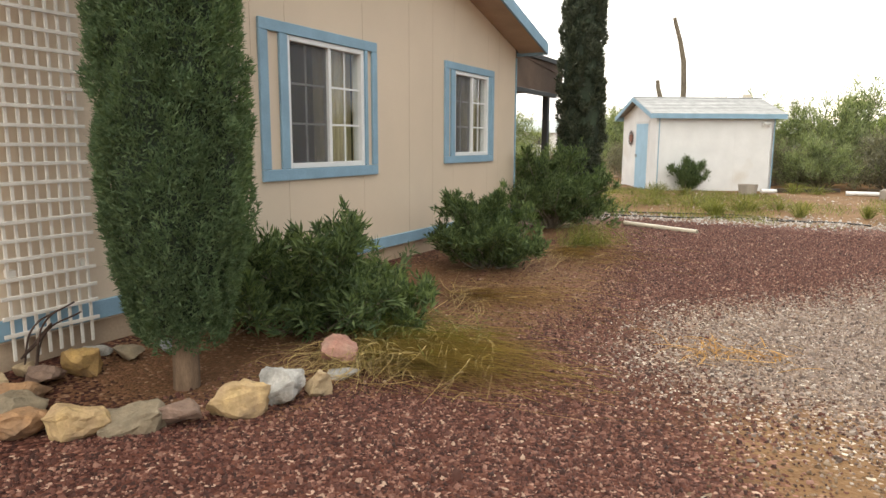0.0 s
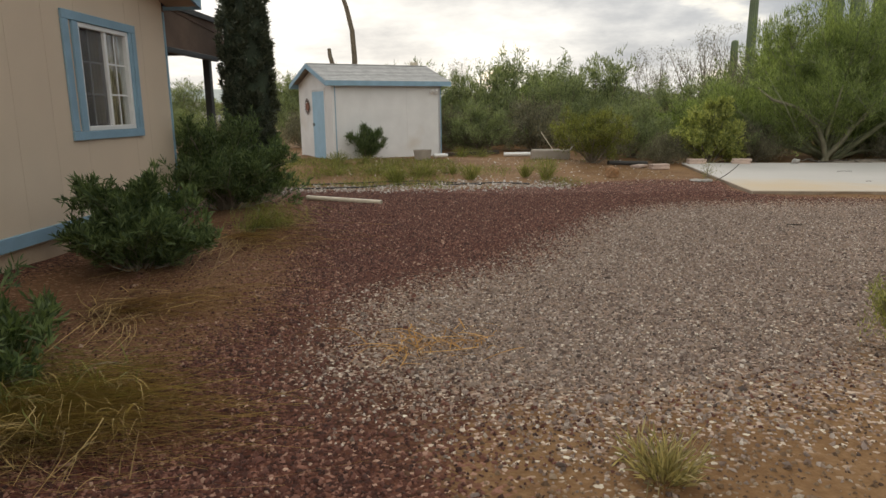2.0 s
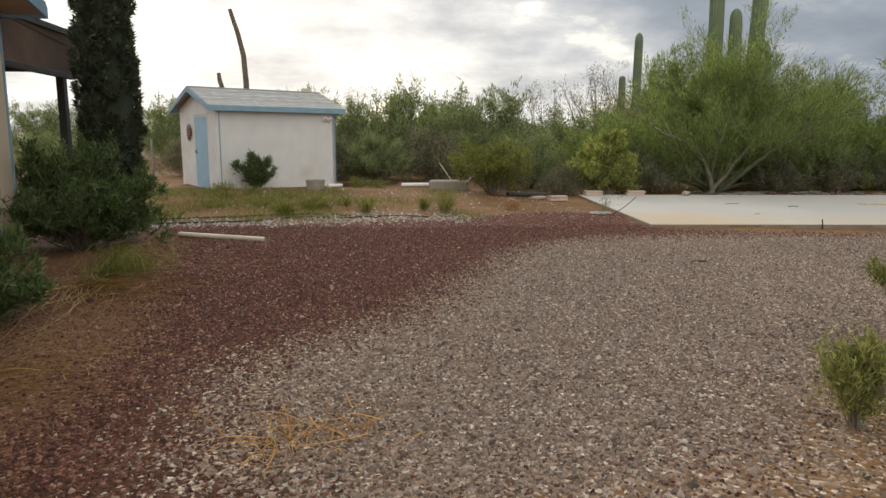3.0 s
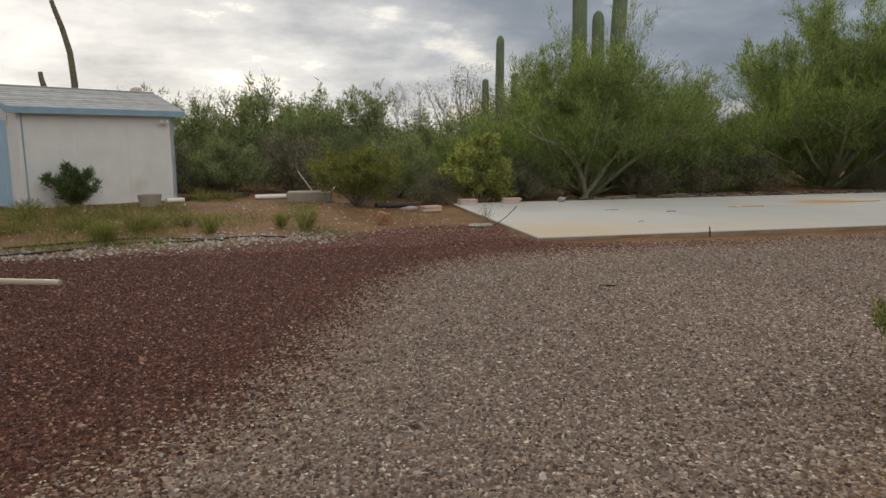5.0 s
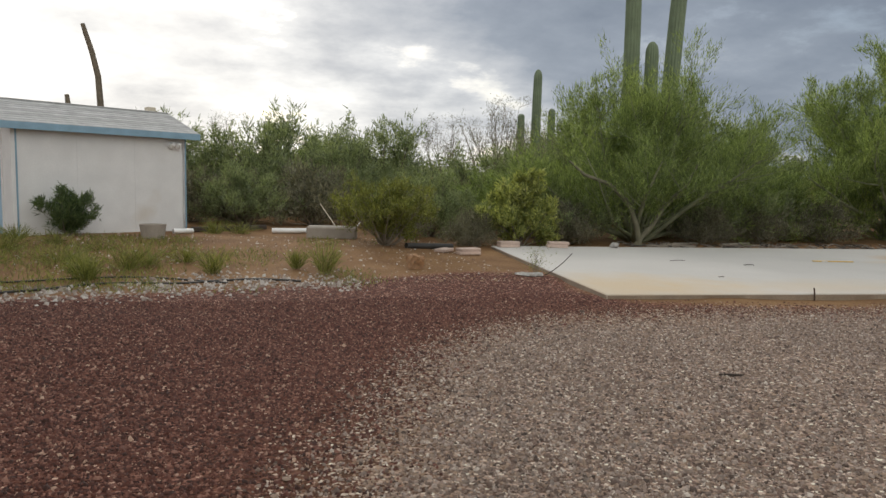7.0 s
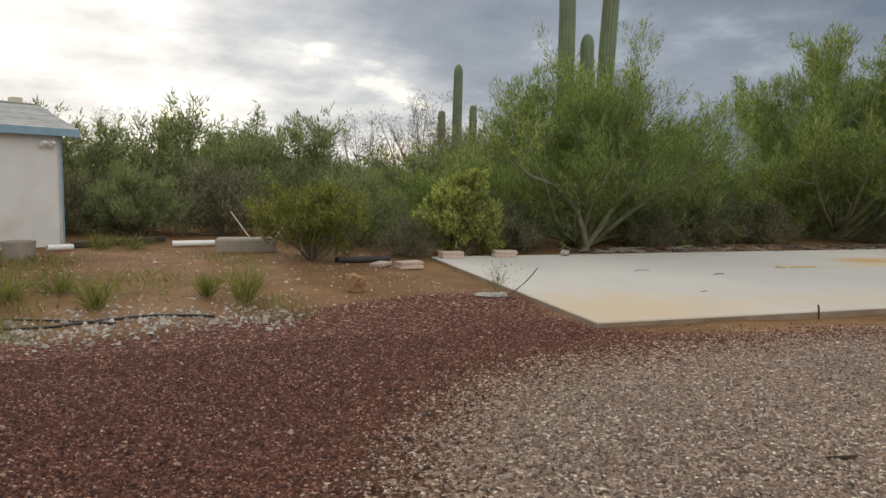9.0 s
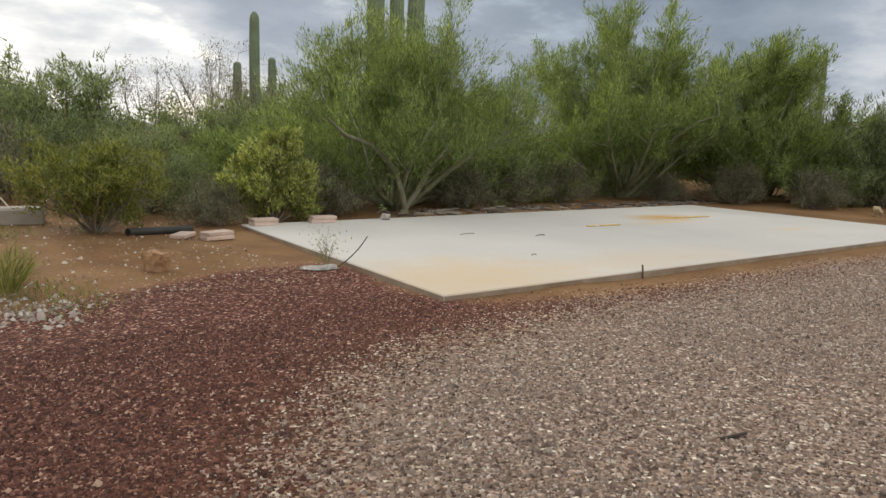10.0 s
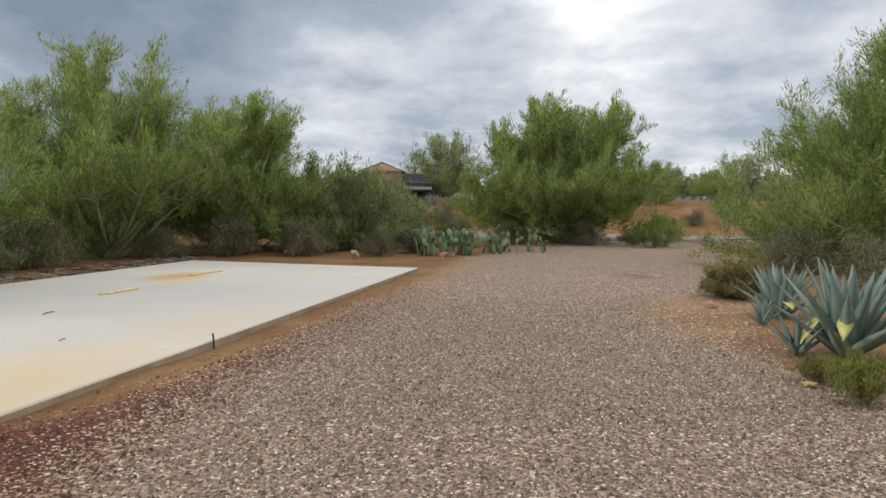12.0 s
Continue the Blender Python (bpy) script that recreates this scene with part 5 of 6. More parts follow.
for k, (x, y, s, c) in enumerate(((2.50, 4.20, (0.36, 0.24, 0.19), "blue"), (2.54, 4.42, (0.22, 0.17, 0.14), "blue"), (2.66, 4.60, (0.30, 0.2, 0.15), "tan"), (2.9, 4.9, (0.2, 0.16, 0.12), "pink"), (2.75, 4.15, (0.4, 0.3, 0.22), "tan"),
                                  (2.75, 14.62, (0.30, 0.24, 0.26), "orange"), (19.2, 12.84, (0.24, 0.2, 0.30), "tan"), (20.7, 10.4, (0.5, 0.3, 0.2), "pink"), (10.6, 5.75, (0.22, 0.16, 0.14), "pink"), (8.4, 6.2, (0.12, 0.1, 0.06), "tan"), (6.15, 6.35, (0.12, 0.1, 0.06), "cream"), (9.1, 5.8, (0.12, 0.1, 0.06), "tan"))):
    rock(x, y, s, c, 37 * k, 140 + k, "lying on bare orange earth")
rock(4.30, 13.95, (0.42, 0.16, 0.07), "white", -20, 160, "lying flat at the slab edge")


# ---- gravel ----
def stone_stuff(name, label, seed, x, y, size, stops):
    """Loose stones, each a small uneven block, lying on the ground."""
    rng = np.random.default_rng(seed)
    n = len(x)
    unit = np.array([[1, 0, -0.5], [0, 1, -0.5], [-1, 0, -0.5], [0, -1, -0.5], [0.45, 0.1, 0.8], [-0.45, -0.1, 0.9]], float)
    tri = np.array([[0, 1, 4], [1, 5, 4], [1, 2, 5], [2, 3, 5], [3, 4, 5], [3, 0, 4]])
    sz = size * rng.lognormal(0, 0.30, n)
    v = unit[None] * np.stack([sz * rng.uniform(0.8, 1.4, n), sz * rng.uniform(0.7, 1.1, n), sz * rng.uniform(0.5, 0.85, n)], 1)[:, None, :]
    v = v + rng.normal(0, 0.2, (n, 6, 3)) * sz[:, None, None]
    a = rng.uniform(0, 2 * np.pi, n)
    c, s = np.cos(a)[:, None], np.sin(a)[:, None]
    w = np.stack([v[..., 0] * c - v[..., 1] * s + x[:, None], v[..., 0] * s + v[..., 1] * c + y[:, None], v[..., 2] + (on_ground(x, y) + sz * 0.30)[:, None]], -1)
    f = (tri[None] + (np.arange(n) * 6)[:, None, None]).reshape(-1, 3)
    mt = bpy.data.materials.new(name)
    mt.use_nodes = True
    nt = mt.node_tree
    geo, rp = nt.nodes.new("ShaderNodeNewGeometry"), nt.nodes.new("ShaderNodeValToRGB")
    while len(rp.color_ramp.elements) < len(stops):
        rp.color_ramp.elements.new(0.5)
    for e, (p, col) in zip(rp.color_ramp.elements, stops):
        e.position, e.color = p, (*col, 1)
    nt.links.new(geo.outputs["Random Per Island"], rp.inputs[0])
    b = nt.nodes["Principled BSDF"]
    b.inputs["Roughness"].default_value = 0.9
    nzn, mx = nt.nodes.new("ShaderNodeTexNoise"), nt.nodes.new("ShaderNodeMix")
    nzn.inputs["Scale"].default_value = 160.0
    nt.links.new(nt.nodes.new("ShaderNodeTexCoord").outputs["Object"], nzn.inputs["Vector"])
    mx.data_type, mx.blend_type = "RGBA", "MULTIPLY"
    mx.inputs[0].default_value = 0.6
    nt.links.new(rp.outputs[0], mx.inputs[6])
    nt.links.new(nzn.outputs[0], mx.inputs[7])
    nt.links.new(mx.outputs[2], b.inputs["Base Color"])
    tagged(new(name, link_mesh(name, w.reshape(-1, 3), f, mt)), label, "gravel", kind="stuff")


def build_gravel():
    rng = np.random.default_rng(77)
    n = 430000
    x, y = rng.uniform(-3.0, 6.0, n), rng.uniform(0.9, 12.5, n)
    x = np.concatenate([x, rng.uniform(6.0, 12.5, 170000)])
    y = np.concatenate([y, rng.uniform(4.8, 12.2, 170000)])
    far = np.hypot(x - 0.2, np.maximum(0, np.abs(y - 5.0) - 4.5))
    keep = rng.uniform(0, 1, len(x)) < np.maximum(1.15 - 0.17 * far, np.where(x > 5, 0.75 - 0.04 * (x - 5), 0.0)) * sm(12.5, 8.0, x)
    sx, sy = (x - 4.459), (y - 12.005)
    ca, sa = math.cos(radians(6.4)), math.sin(radians(6.4))
    keep &= ~((sx * ca - sy * sa > -0.05) & (sx * sa + sy * ca > -0.05))
    x, y = x[keep], y[keep]
    g, r, bed = mask_at(MASK_GREY, x, y), mask_at(MASK_RED, x, y), mask_at(MASK_BED, x, y)
    u = rng.uniform(0, 1, len(x))
    u2 = rng.uniform(0, 1, len(x))
    isg = g > 0.15 + 0.7 * u
    thin = rng.uniform(0, 1, len(x)) < 1.5 * g * (1 - g)
    isg &= ~thin
    isr = ~thin & ~isg & (r * (1 - 0.75 * bed) > 0.1 + 0.8 * u2)
    stone_stuff("grey_gravel", "loose grey and tan gravel stones", 1, x[isg], y[isg], 0.0084, [(0.0, (0.081, 0.057, 0.045)), (0.2, (0.227, 0.150, 0.113)), (0.4, (0.254, 0.201, 0.168)), (0.6, (0.399, 0.284, 0.201)), (0.78, (0.389, 0.299, 0.251)), (0.93, (0.518, 0.423, 0.347)), (1.0, (0.777, 0.682, 0.582))])
    stone_stuff("red_gravel", "loose dark red and mauve gravel stones", 2, x[isr], y[isr], 0.0082, [(0.0, (0.041, 0.014, 0.009)), (0.45, (0.127, 0.043, 0.027)), (0.8, (0.213, 0.084, 0.058)), (0.96, (0.362, 0.187, 0.132)), (1.0, (0.610, 0.423, 0.302))])
    n = 1300
    t = rng.uniform(0, 1, n)
    x = -3.6 + 5.4 * t + rng.normal(0, 0.1, n)
    y = 12.75 + 0.9 * sm(0.2, 0.8, t) + rng.normal(0, 0.32, n)
    stone_stuff("white_stones", "scattered white stones edging the red gravel", 3, x, y, 0.021, [(0.0, (0.28, 0.21, 0.17)), (0.5, (0.45, 0.38, 0.32)), (1.0, (0.72, 0.67, 0.61))])
    n = 13000
    x, y = rng.uniform(-0.4, 3.2, n), rng.uniform(1.2, 5.2, n)
    keep = mask_at(MASK_RED, x, y) + mask_at(MASK_GREY, x, y) < rng.uniform(0.1, 1.0, n)
    stone_stuff("tan_gravel", "sparse tan and orange gravel on earth", 5, x[keep], y[keep], 0.0075, [(0.0, (0.093, 0.051, 0.028)), (0.4, (0.204, 0.123, 0.064)), (0.75, (0.289, 0.191, 0.111)), (0.95, (0.374, 0.272, 0.178)), (1.0, (0.527, 0.459, 0.374))])
    n = 3400
    x, y = rng.uniform(-3, 5.5, n), rng.uniform(13.5, 19, n)
    keep = ~((x > 4.2) & (y < 18))
    stone_stuff("earth_stones", "scattered small brown stones on earth", 4, x[keep], y[keep], 0.015, [(0.0, (0.25, 0.14, 0.08)), (0.7, (0.42, 0.28, 0.17)), (1.0, (0.8, 0.74, 0.66))])


build_gravel()


# ---- dry straw ----
def straw(name, label, feet, tips, n, seed, lift, mat, wid=0.006, loose=0.3):
    """Long bent stalks lying in a sheaf from the feet to the tips."""
    rng = np.random.default_rng(seed)
    v, f, b = [], [], 0
    for i in range(n):
        p0 = np.array([*(np.array(feet) + rng.normal(0, 0.13, 2)), 0.0])
        k = rng.uniform(0.25, 1.0)
        q = tips[rng.integers(len(tips))]
        p2 = np.array([*(p0[:2] + (np.array(q) - np.array(feet)) * k + rng.normal(0, 0.10, 2)), 0.0])
        turn = rng.normal(0, loose)
        dx, dy = (p2 - p0)[:2]
        p2[:2] = p0[:2] + (dx * math.cos(turn) - dy * math.sin(turn), dx * math.sin(turn) + dy * math.cos(turn))
        if rng.uniform() < 0.25:        # broken pieces lying anywhere along the sheaf
            p0[:2], p2[:2] = p0[:2] + (p2 - p0)[:2] * 0.6, p0[:2] + (p2 - p0)[:2] * 0.6 + rng.normal(0, 0.18, 2)
        s = np.linspace(0, 1, 6)
        bend = rng.normal(0, 0.16)
        mid = p0[None] + (p2 - p0)[None] * s[:, None]
        side = np.array([-(p2 - p0)[1], (p2 - p0)[0], 0])
        line = mid + side[None] * (bend * np.sin(np.pi * s))[:, None]
        line[:, 2] = on_ground(line[:, 0], line[:, 1]) + 0.012 + lift * np.sin(np.pi * np.clip(s * rng.uniform(0.8, 1.1), 0, 1)) * rng.uniform(0.1, 1.0)
        sd = side / (np.linalg.norm(side) + 1e-9) * wid / 2
        for j in range(6):
            w = 1.0 - 0.8 * s[j]
            v += [line[j] - sd * w + (0, 0, 0.002), line[j] + sd * w]
            if j:
                f.append((b + 2 * j - 2, b + 2 * j - 1, b + 2 * j + 1, b + 2 * j))
        b += 12
    tagged(new(name, link_mesh(name, v, f, mat)), label, "dry grass", kind="stuff")


M["orange_straw"] = leaf("orange_dry_weed", (0.42, 0.20, 0.055), (0.55, 0.32, 0.10), 0.2, rough=0.85)
straw("dry_grass", "flattened sheaf of dry yellow grass", (-2.50, 3.48), [(-1.0, 3.55), (-1.12, 3.72), (-1.68, 4.3), (-1.78, 4.12), (-2.0, 3.05), (-1.5, 3.42)], 1000, 1, 0.11, M["straw"], 0.0055, 0.10)
straw("dry_grass", "dull matted dry grass under the oleander", (-2.45, 3.52), [(-1.1, 3.6), (-1.6, 4.2), (-1.5, 3.4)], 800, 7, 0.06, M["dull_straw"], 0.0055, 0.25)
straw("dry_grass", "golden dry fronds drooping over the pink stone", (-2.62, 3.42), [(-2.55, 3.02), (-2.7, 3.0), (-2.4, 3.1), (-2.35, 3.3)], 320, 6, 0.035, M["dull_straw"], 0.0055, 0.4)
straw("dry_grass", "dry yellow grass beside the wall bed", (-2.7, 5.3), [(-1.5, 6.3), (-1.9, 6.6), (-1.4, 5.7), (-2.0, 4.6)], 260, 2, 0.03, M["dull_straw"], 0.006, 0.7)
straw("dry_grass", "dry stalks near the oleanders", (-2.6, 7.6), [(-1.6, 7.2), (-1.9, 8.2), (-1.3, 6.6)], 220, 3, 0.03, M["dull_straw"], 0.006, 0.7)
straw("green_stalks", "green stalks bent out of the oleander", (-2.75, 3.9), [(-1.7, 3.9), (-2.0, 4.4), (-1.9, 3.7), (-1.3, 3.8)], 280, 4, 0.16, M["grass"])
straw("green_stalks", "green weed stalks by the wall bed", (-2.55, 8.1), [(-2.1, 8.0), (-2.3, 8.5), (-2.0, 8.6)], 300, 5, 0.28, M["grass"])
for k, (x, y) in enumerate(((-0.55, 4.50), (-0.22, 4.72), (-0.45, 4.62))):
    straw("dry_clump", "orange dry weed clump on the gravel", (x, y), [(x + 0.14, y + 0.05), (x - 0.12, y + 0.1), (x, y - 0.14), (x + 0.1, y - 0.1)], 34, 20 + k, 0.04, M["orange_straw"], 0.008, 0.5)

# ---- trellis on the house wall ----
trellis = new("trellis")
tagged(trellis, "weathered white wooden lattice trellis on the house wall", "trellis")
TX = WX + 0.05
for k in range(8):
    y = 2.10 + 0.0685 * k
    part("upright_slat", boxes(((TX, y, 0.12), (TX + 0.010, y + 0.020, 2.95)), bevel=0.002), M["trellis"], trellis)
rngs = random.Random(8)
for k in range(24):
    z = 0.27 + 0.107 * k
    bm = boxes(((-0.006, -0.29, -0.011), (0.006, 0.29, 0.011)), bevel=0.002)
    bmesh.ops.transform(bm, matrix=pose(TX + 0.0175, 2.345, z, rngs.uniform(-0.8, 0.8), 0, 0), verts=bm.verts)
    part("cross_slat", bm, M["trellis"], trellis)
for y in (2.12, 2.55):
    part("standoff", boxes(((WX + 0.001, y, 1.6), (TX, y + 0.04, 1.64)), ((WX + 0.001, y, 0.6), (TX, y + 0.04, 0.64))), M["trellis"], trellis)


# ---- tubes: pipes, hose, iron ornament ----
def tube(name, points, radius, mat, label="", category="", parent=None, sides=10):
    cu = bpy.data.curves.new(name, "CURVE")
    cu.dimensions, cu.bevel_depth, cu.bevel_resolution, cu.use_fill_caps = "3D", radius, 2, True
    sp = cu.splines.new("NURBS")
    sp.points.add(len(points) - 1)
    for q, p in zip(sp.points, points):
        q.co = (*p, 1)
    sp.use_endpoint_u, sp.order_u, sp.resolution_u = True, min(3, len(points)), 6
    tmp = bpy.data.objects.new("tmp", cu)
    me = bpy.data.meshes.new_from_object(tmp)
    bpy.data.objects.remove(tmp)
    me.materials.clear()
    me.materials.append(mat)
    me.polygons.foreach_set("use_smooth", np.ones(len(me.polygons), bool))
    ob = new(name, me)
    ob.parent = parent
    return tagged(ob, label, category)


M["hose"] = material("black_hose", (0.035, 0.033, 0.03), 0.6, 0.3, 6, 50, 0.1, 60)
M["char"] = material("dark_weathered_timber", (0.06, 0.045, 0.035), 0.9, 0.4, 6, 50, 0.7, 60)
M["grey_wood"] = material("grey_weathered_wood", (0.30, 0.26, 0.21), 0.9, 0.3, 5, 60, 0.6, 70, stretch=(1, 6, 6))
M["block"] = material("grey_block", (0.36, 0.32, 0.27), 0.95, 0.15, 5, 60, 0.6, 60)
M["paver"] = material("pinkish_paver", (0.56, 0.43, 0.36), 0.9, 0.12, 6, 60, 0.5, 70, obj=0.12)


def hollow_pipe(name, p0, p1, r, mat, label):
    d = Vector(p1) - Vector(p0)
    bm = bmesh.new()
    for rad, flip in ((r, 0), (r * 0.82, 1)):
        bmesh.ops.create_cone(bm, cap_ends=False, segments=20, radius1=rad, radius2=rad, depth=d.length)
    rings = [[v for v in bm.verts if abs(v.co.z - s * d.length / 2) < 1e-4] for s in (-1, 1)]
    for ring in rings:
        bmesh.ops.bridge_loops(bm, edges=[e for e in bm.edges if e.verts[0] in ring and e.verts[1] in ring])
    ob = new(name, bm_mesh(name, bm, mat, False))
    ob.matrix_world = Matrix.Translation((Vector(p0) + Vector(p1)) / 2) @ d.to_track_quat("Z", "Y").to_matrix().to_4x4()
    return tagged(ob, label, "pipe")


hollow_pipe("plastic_pipe", gp(-2.50, 10.53, 0.036), gp(-1.37, 10.08, 0.036), 0.034, M["pvc"], "cream plastic pipe lying on red gravel")
hollow_pipe("plastic_pipe", gp(0.86, 19.75, 0.06), gp(1.85, 19.75, 0.06), 0.055, M["white_vinyl"], "white plastic pipe lying on earth")
hollow_pipe("plastic_pipe", gp(-1.05, 19.15, 0.05), gp(-0.70, 19.35, 0.05), 0.05, M["white_vinyl"], "short white plastic pipe by the shed")
hollow_pipe("drain_pipe", gp(3.15, 16.95, 0.05), gp(4.15, 17.35, 0.06), 0.055, M["hose"], "black corrugated drain pipe under the creosote")
tube("garden_hose", [gp(-4.2, 12.55, 0.014), gp(-2.6, 12.8, 0.014), gp(-1.9, 13.0, 0.014), gp(-1.28, 13.6, 0.014), gp(-0.5, 13.5, 0.014), gp(-0.04, 13.76, 0.014), gp(0.56, 13.93, 0.014), gp(1.0, 13.7, 0.014)], 0.014, M["hose"], "black garden hose lying along white stones", "hose")
tube("garden_hose", [gp(-3.8, 13.2, 0.014), gp(-2.4, 13.5, 0.014), gp(-1.5, 13.9, 0.014), gp(-0.8, 14.0, 0.014), gp(0.1, 13.6, 0.014)], 0.012, M["hose"], "thin black irrigation hose on bare earth", "hose")


def lumber(name, p0, p1, w, h, mat, label, category="timber"):
    d = Vector(p1) - Vector(p0)
    ob = new(name, bm_mesh(name, boxes(((0, -w / 2, 0), (d.length, w / 2, h)), bevel=min(w, h) * 0.12), mat))
    ob.matrix_world = Matrix.Translation(p0) @ pose(0, 0, 0, 0, 0, math.degrees(math.atan2(d.y, d.x)))
    return tagged(ob, label, category)


lumber("landscape_timber", gp(-0.75, 19.7), gp(0.75, 20.5), 0.12, 0.10, M["char"], "dark weathered landscape timber beside the shed")
lumber("concrete_block", gp(1.52, 18.80, -0.02), gp(2.50, 18.60, -0.02), 0.40, 0.26, M["block"], "low grey concrete block on the earth", "block")
hollow_pipe("metal_pipe", gp(2.2, 19.1, 0.10), gp(1.85, 19.5, 0.66), 0.010, M["pvc"], "white metal pipe leaning by the block")
hollow_pipe("metal_pipe", gp(2.5, 19.1, 0.10), gp(2.95, 19.4, 0.62), 0.011, M["white_vinyl"], "thin white pipe leaning in the brush")
lumber("plank", gp(9.0, 18.15), gp(10.1, 17.95), 0.14, 0.04, M["grey_wood"], "grey weathered plank on dark earth", "plank")
lumber("plank", gp(9.5, 18.35), gp(10.6, 18.55), 0.10, 0.05, M["grey_wood"], "grey weathered plank on dark earth", "plank")
lumber("plank", gp(11.0, 18.2), gp(12.1, 18.6), 0.10, 0.05, M["grey_wood"], "grey weathered plank in debris", "plank")


def debris():
    """Sticks and bark chips lying in the dark earth behind the slab."""
    rng = np.random.default_rng(31)
    chunks = []
    for _ in range(420):
        px, py = rng.uniform(8.6, 19.5), rng.uniform(0.0, 1.0)
        py = 17.85 - 0.112 * (px - 5.0) + 0.35 + py * 1.1
        a, ln = rng.uniform(0, np.pi), rng.uniform(0.06, 0.4)
        z = float(gz(px, py)) + 0.02
        d = np.array([math.cos(a) * ln / 2, math.sin(a) * ln / 2, rng.uniform(-0.01, 0.04)])
        c = np.array([px, py, z])
        chunks.append(tube_arrays(np.stack([c - d, c + rng.normal(0, 0.01, 3), c + d]), np.array([1.0, 0.9, 0.5]) * rng.uniform(0.006, 0.02), 4))
    tagged(new("ground_litter", link_mesh("ground_litter", *join_arrays(chunks), M["litter"])), "dark sticks and bark littering the earth", "litter", kind="stuff")


M["litter"] = material("weathered_litter", (0.10, 0.08, 0.065), 0.95, 0.4, 6, 50, 0.4, 60, island=0.6, second=(0.22, 0.19, 0.16))
debris()


def planter():
    bm = bmesh.new()
    bmesh.ops.create_cone(bm, cap_ends=True, segments=20, radius1=0.19, radius2=0.23, depth=0.26, matrix=pose(0, 0, 0.13))
    top = max(bm.faces, key=lambda f: f.calc_center_median().z)
    bmesh.ops.inset_region(bm, faces=[top], thickness=0.025)
    bmesh.ops.translate(bm, verts=top.verts, vec=(0, 0, -0.10))
    ob = new("planter_tub", bm_mesh("planter_tub", bm, M["block"]))
    ob.matrix_world = pose(*gp(-1.28, 18.0))
    tagged(ob, "empty grey-brown planter tub on the ground", "planter")


planter()


def paver_stack(x, y, n, turn, label, z=None):
    ob = new("paver_stack")
    ob.matrix_world = pose(x, y, float(gz(x, y)) if z is None else z, 0, 0, turn)
    tagged(ob, label, "pavers", "paver stacks")
    rng = random.Random(int(x * 100))
    me = bm_mesh("paver", boxes(((-0.21, -0.11, 0), (0.21, 0.11, 0.055)), bevel=0.008), M["paver"])
    for k in range(n):
        under("paver", me, ob, m=pose(rng.uniform(-0.02, 0.02), rng.uniform(-0.02, 0.02), 0.0575 * k, 0, 0, rng.uniform(-8, 8)))


paver_stack(5.36, 17.47, 2, 0, "two pinkish pavers stacked on the slab corner", -0.004)
paver_stack(6.40, 17.36, 2, -8, "two pinkish pavers stacked on the slab edge", -0.004)
paver_stack(4.25, 16.65, 2, 12, "two pale pavers stacked on bare earth")
paver_stack(3.85, 16.85, 1, 50, "single pinkish paver lying on bare earth")
ob = new("concrete_chunk", rock_mesh(171, (0.22, 0.18, 0.16), ST["white"]))
ob.matrix_world = pose(7.62, 17.22, -0.005)
tagged(ob, "small white concrete chunk on the slab", "concrete")

# ---- litter on slab and gravel ----
M["yellow_strip"] = material("yellow_foam", (0.68, 0.48, 0.17), 0.85, 0.2, 8, 60, 0.4, 60)
lumber("wood_strip", (10.20, 14.72, 0.0), (10.95, 14.56, 0.0), 0.05, 0.018, M["yellow_strip"], "yellowed wood strip lying on the slab", "strip")
lumber("wood_strip", (10.35, 14.66, 0.0), (11.0, 14.66, 0.0), 0.04, 0.015, M["trellis"], "pale wood strip lying on the slab", "strip")
lumber("wood_strip", (13.2, 14.75, 0.0), (14.2, 14.55, 0.0), 0.05, 0.018, M["yellow_strip"], "long yellow strip lying on the slab", "strip")
tube("twig", [(8.35, 14.3, 0.008), (8.5, 14.33, 0.02), (8.56, 14.30, 0.006)], 0.006, M["char"], "dark twig lying on the slab", "twig")
tube("twig", [(6.9, 13.1, 0.004), (6.98, 13.12, 0.014), (7.0, 13.1, 0.004)], 0.004, M["char"], "small dark twig lying on the slab", "twig")
tube("twig", [(7.4, 15.0, 0.004), (7.6, 15.05, 0.014), (7.7, 15.0, 0.004)], 0.004, M["char"], "small dark twig lying on the slab", "twig")
tube("twig", [gp(3.59, 8.90, 0.014), gp(3.66, 8.86, 0.022), gp(3.76, 8.85, 0.014)], 0.008, M["char"], "dark twig lying on grey gravel", "twig")
tube("metal_stake", [(7.20, 11.66, -0.12), (7.20, 11.66, 0.0), (7.19, 11.67, 0.07)], 0.010, M["rust"], "short rusty stake at the slab edge", "stake")
tube("dry_stick", [gp(4.55, 14.0, 0.0), gp(4.8, 13.98, 0.12), gp(5.05, 14.1, 0.32)], 0.007, M["char"], "dry stick leaning on the slab edge", "stick")

# ---- iron garden ornament ----
ornament = new("garden_ornament")
ornament.matrix_world = pose(*gp(-3.84, 2.16))
tagged(ornament, "rusty bent iron garden ornament by the trellis", "ornament")
for k, (dy, dx, h) in enumerate(((0.0, 0.0, 0.34), (0.07, 0.05, 0.38), (0.14, 0.0, 0.30))):
    tube("iron_rod", [(dx, dy * 0.5 - 0.08, 0.0), (dx, dy * 0.5 - 0.06, h * 0.6), (dx + 0.02, dy * 0.6, h * 0.9), (dx + 0.02, dy + 0.08, h * 0.97), (dx, dy + 0.14, h)], 0.0055, M["rust"], parent=ornament)
tube("iron_loop", [(0.02, -0.10, 0.12), (0.06, 0.0, 0.24), (0.03, 0.10, 0.30), (0.0, 0.02, 0.18), (0.02, -0.10, 0.12)], 0.006, M["rust"], parent=ornament)


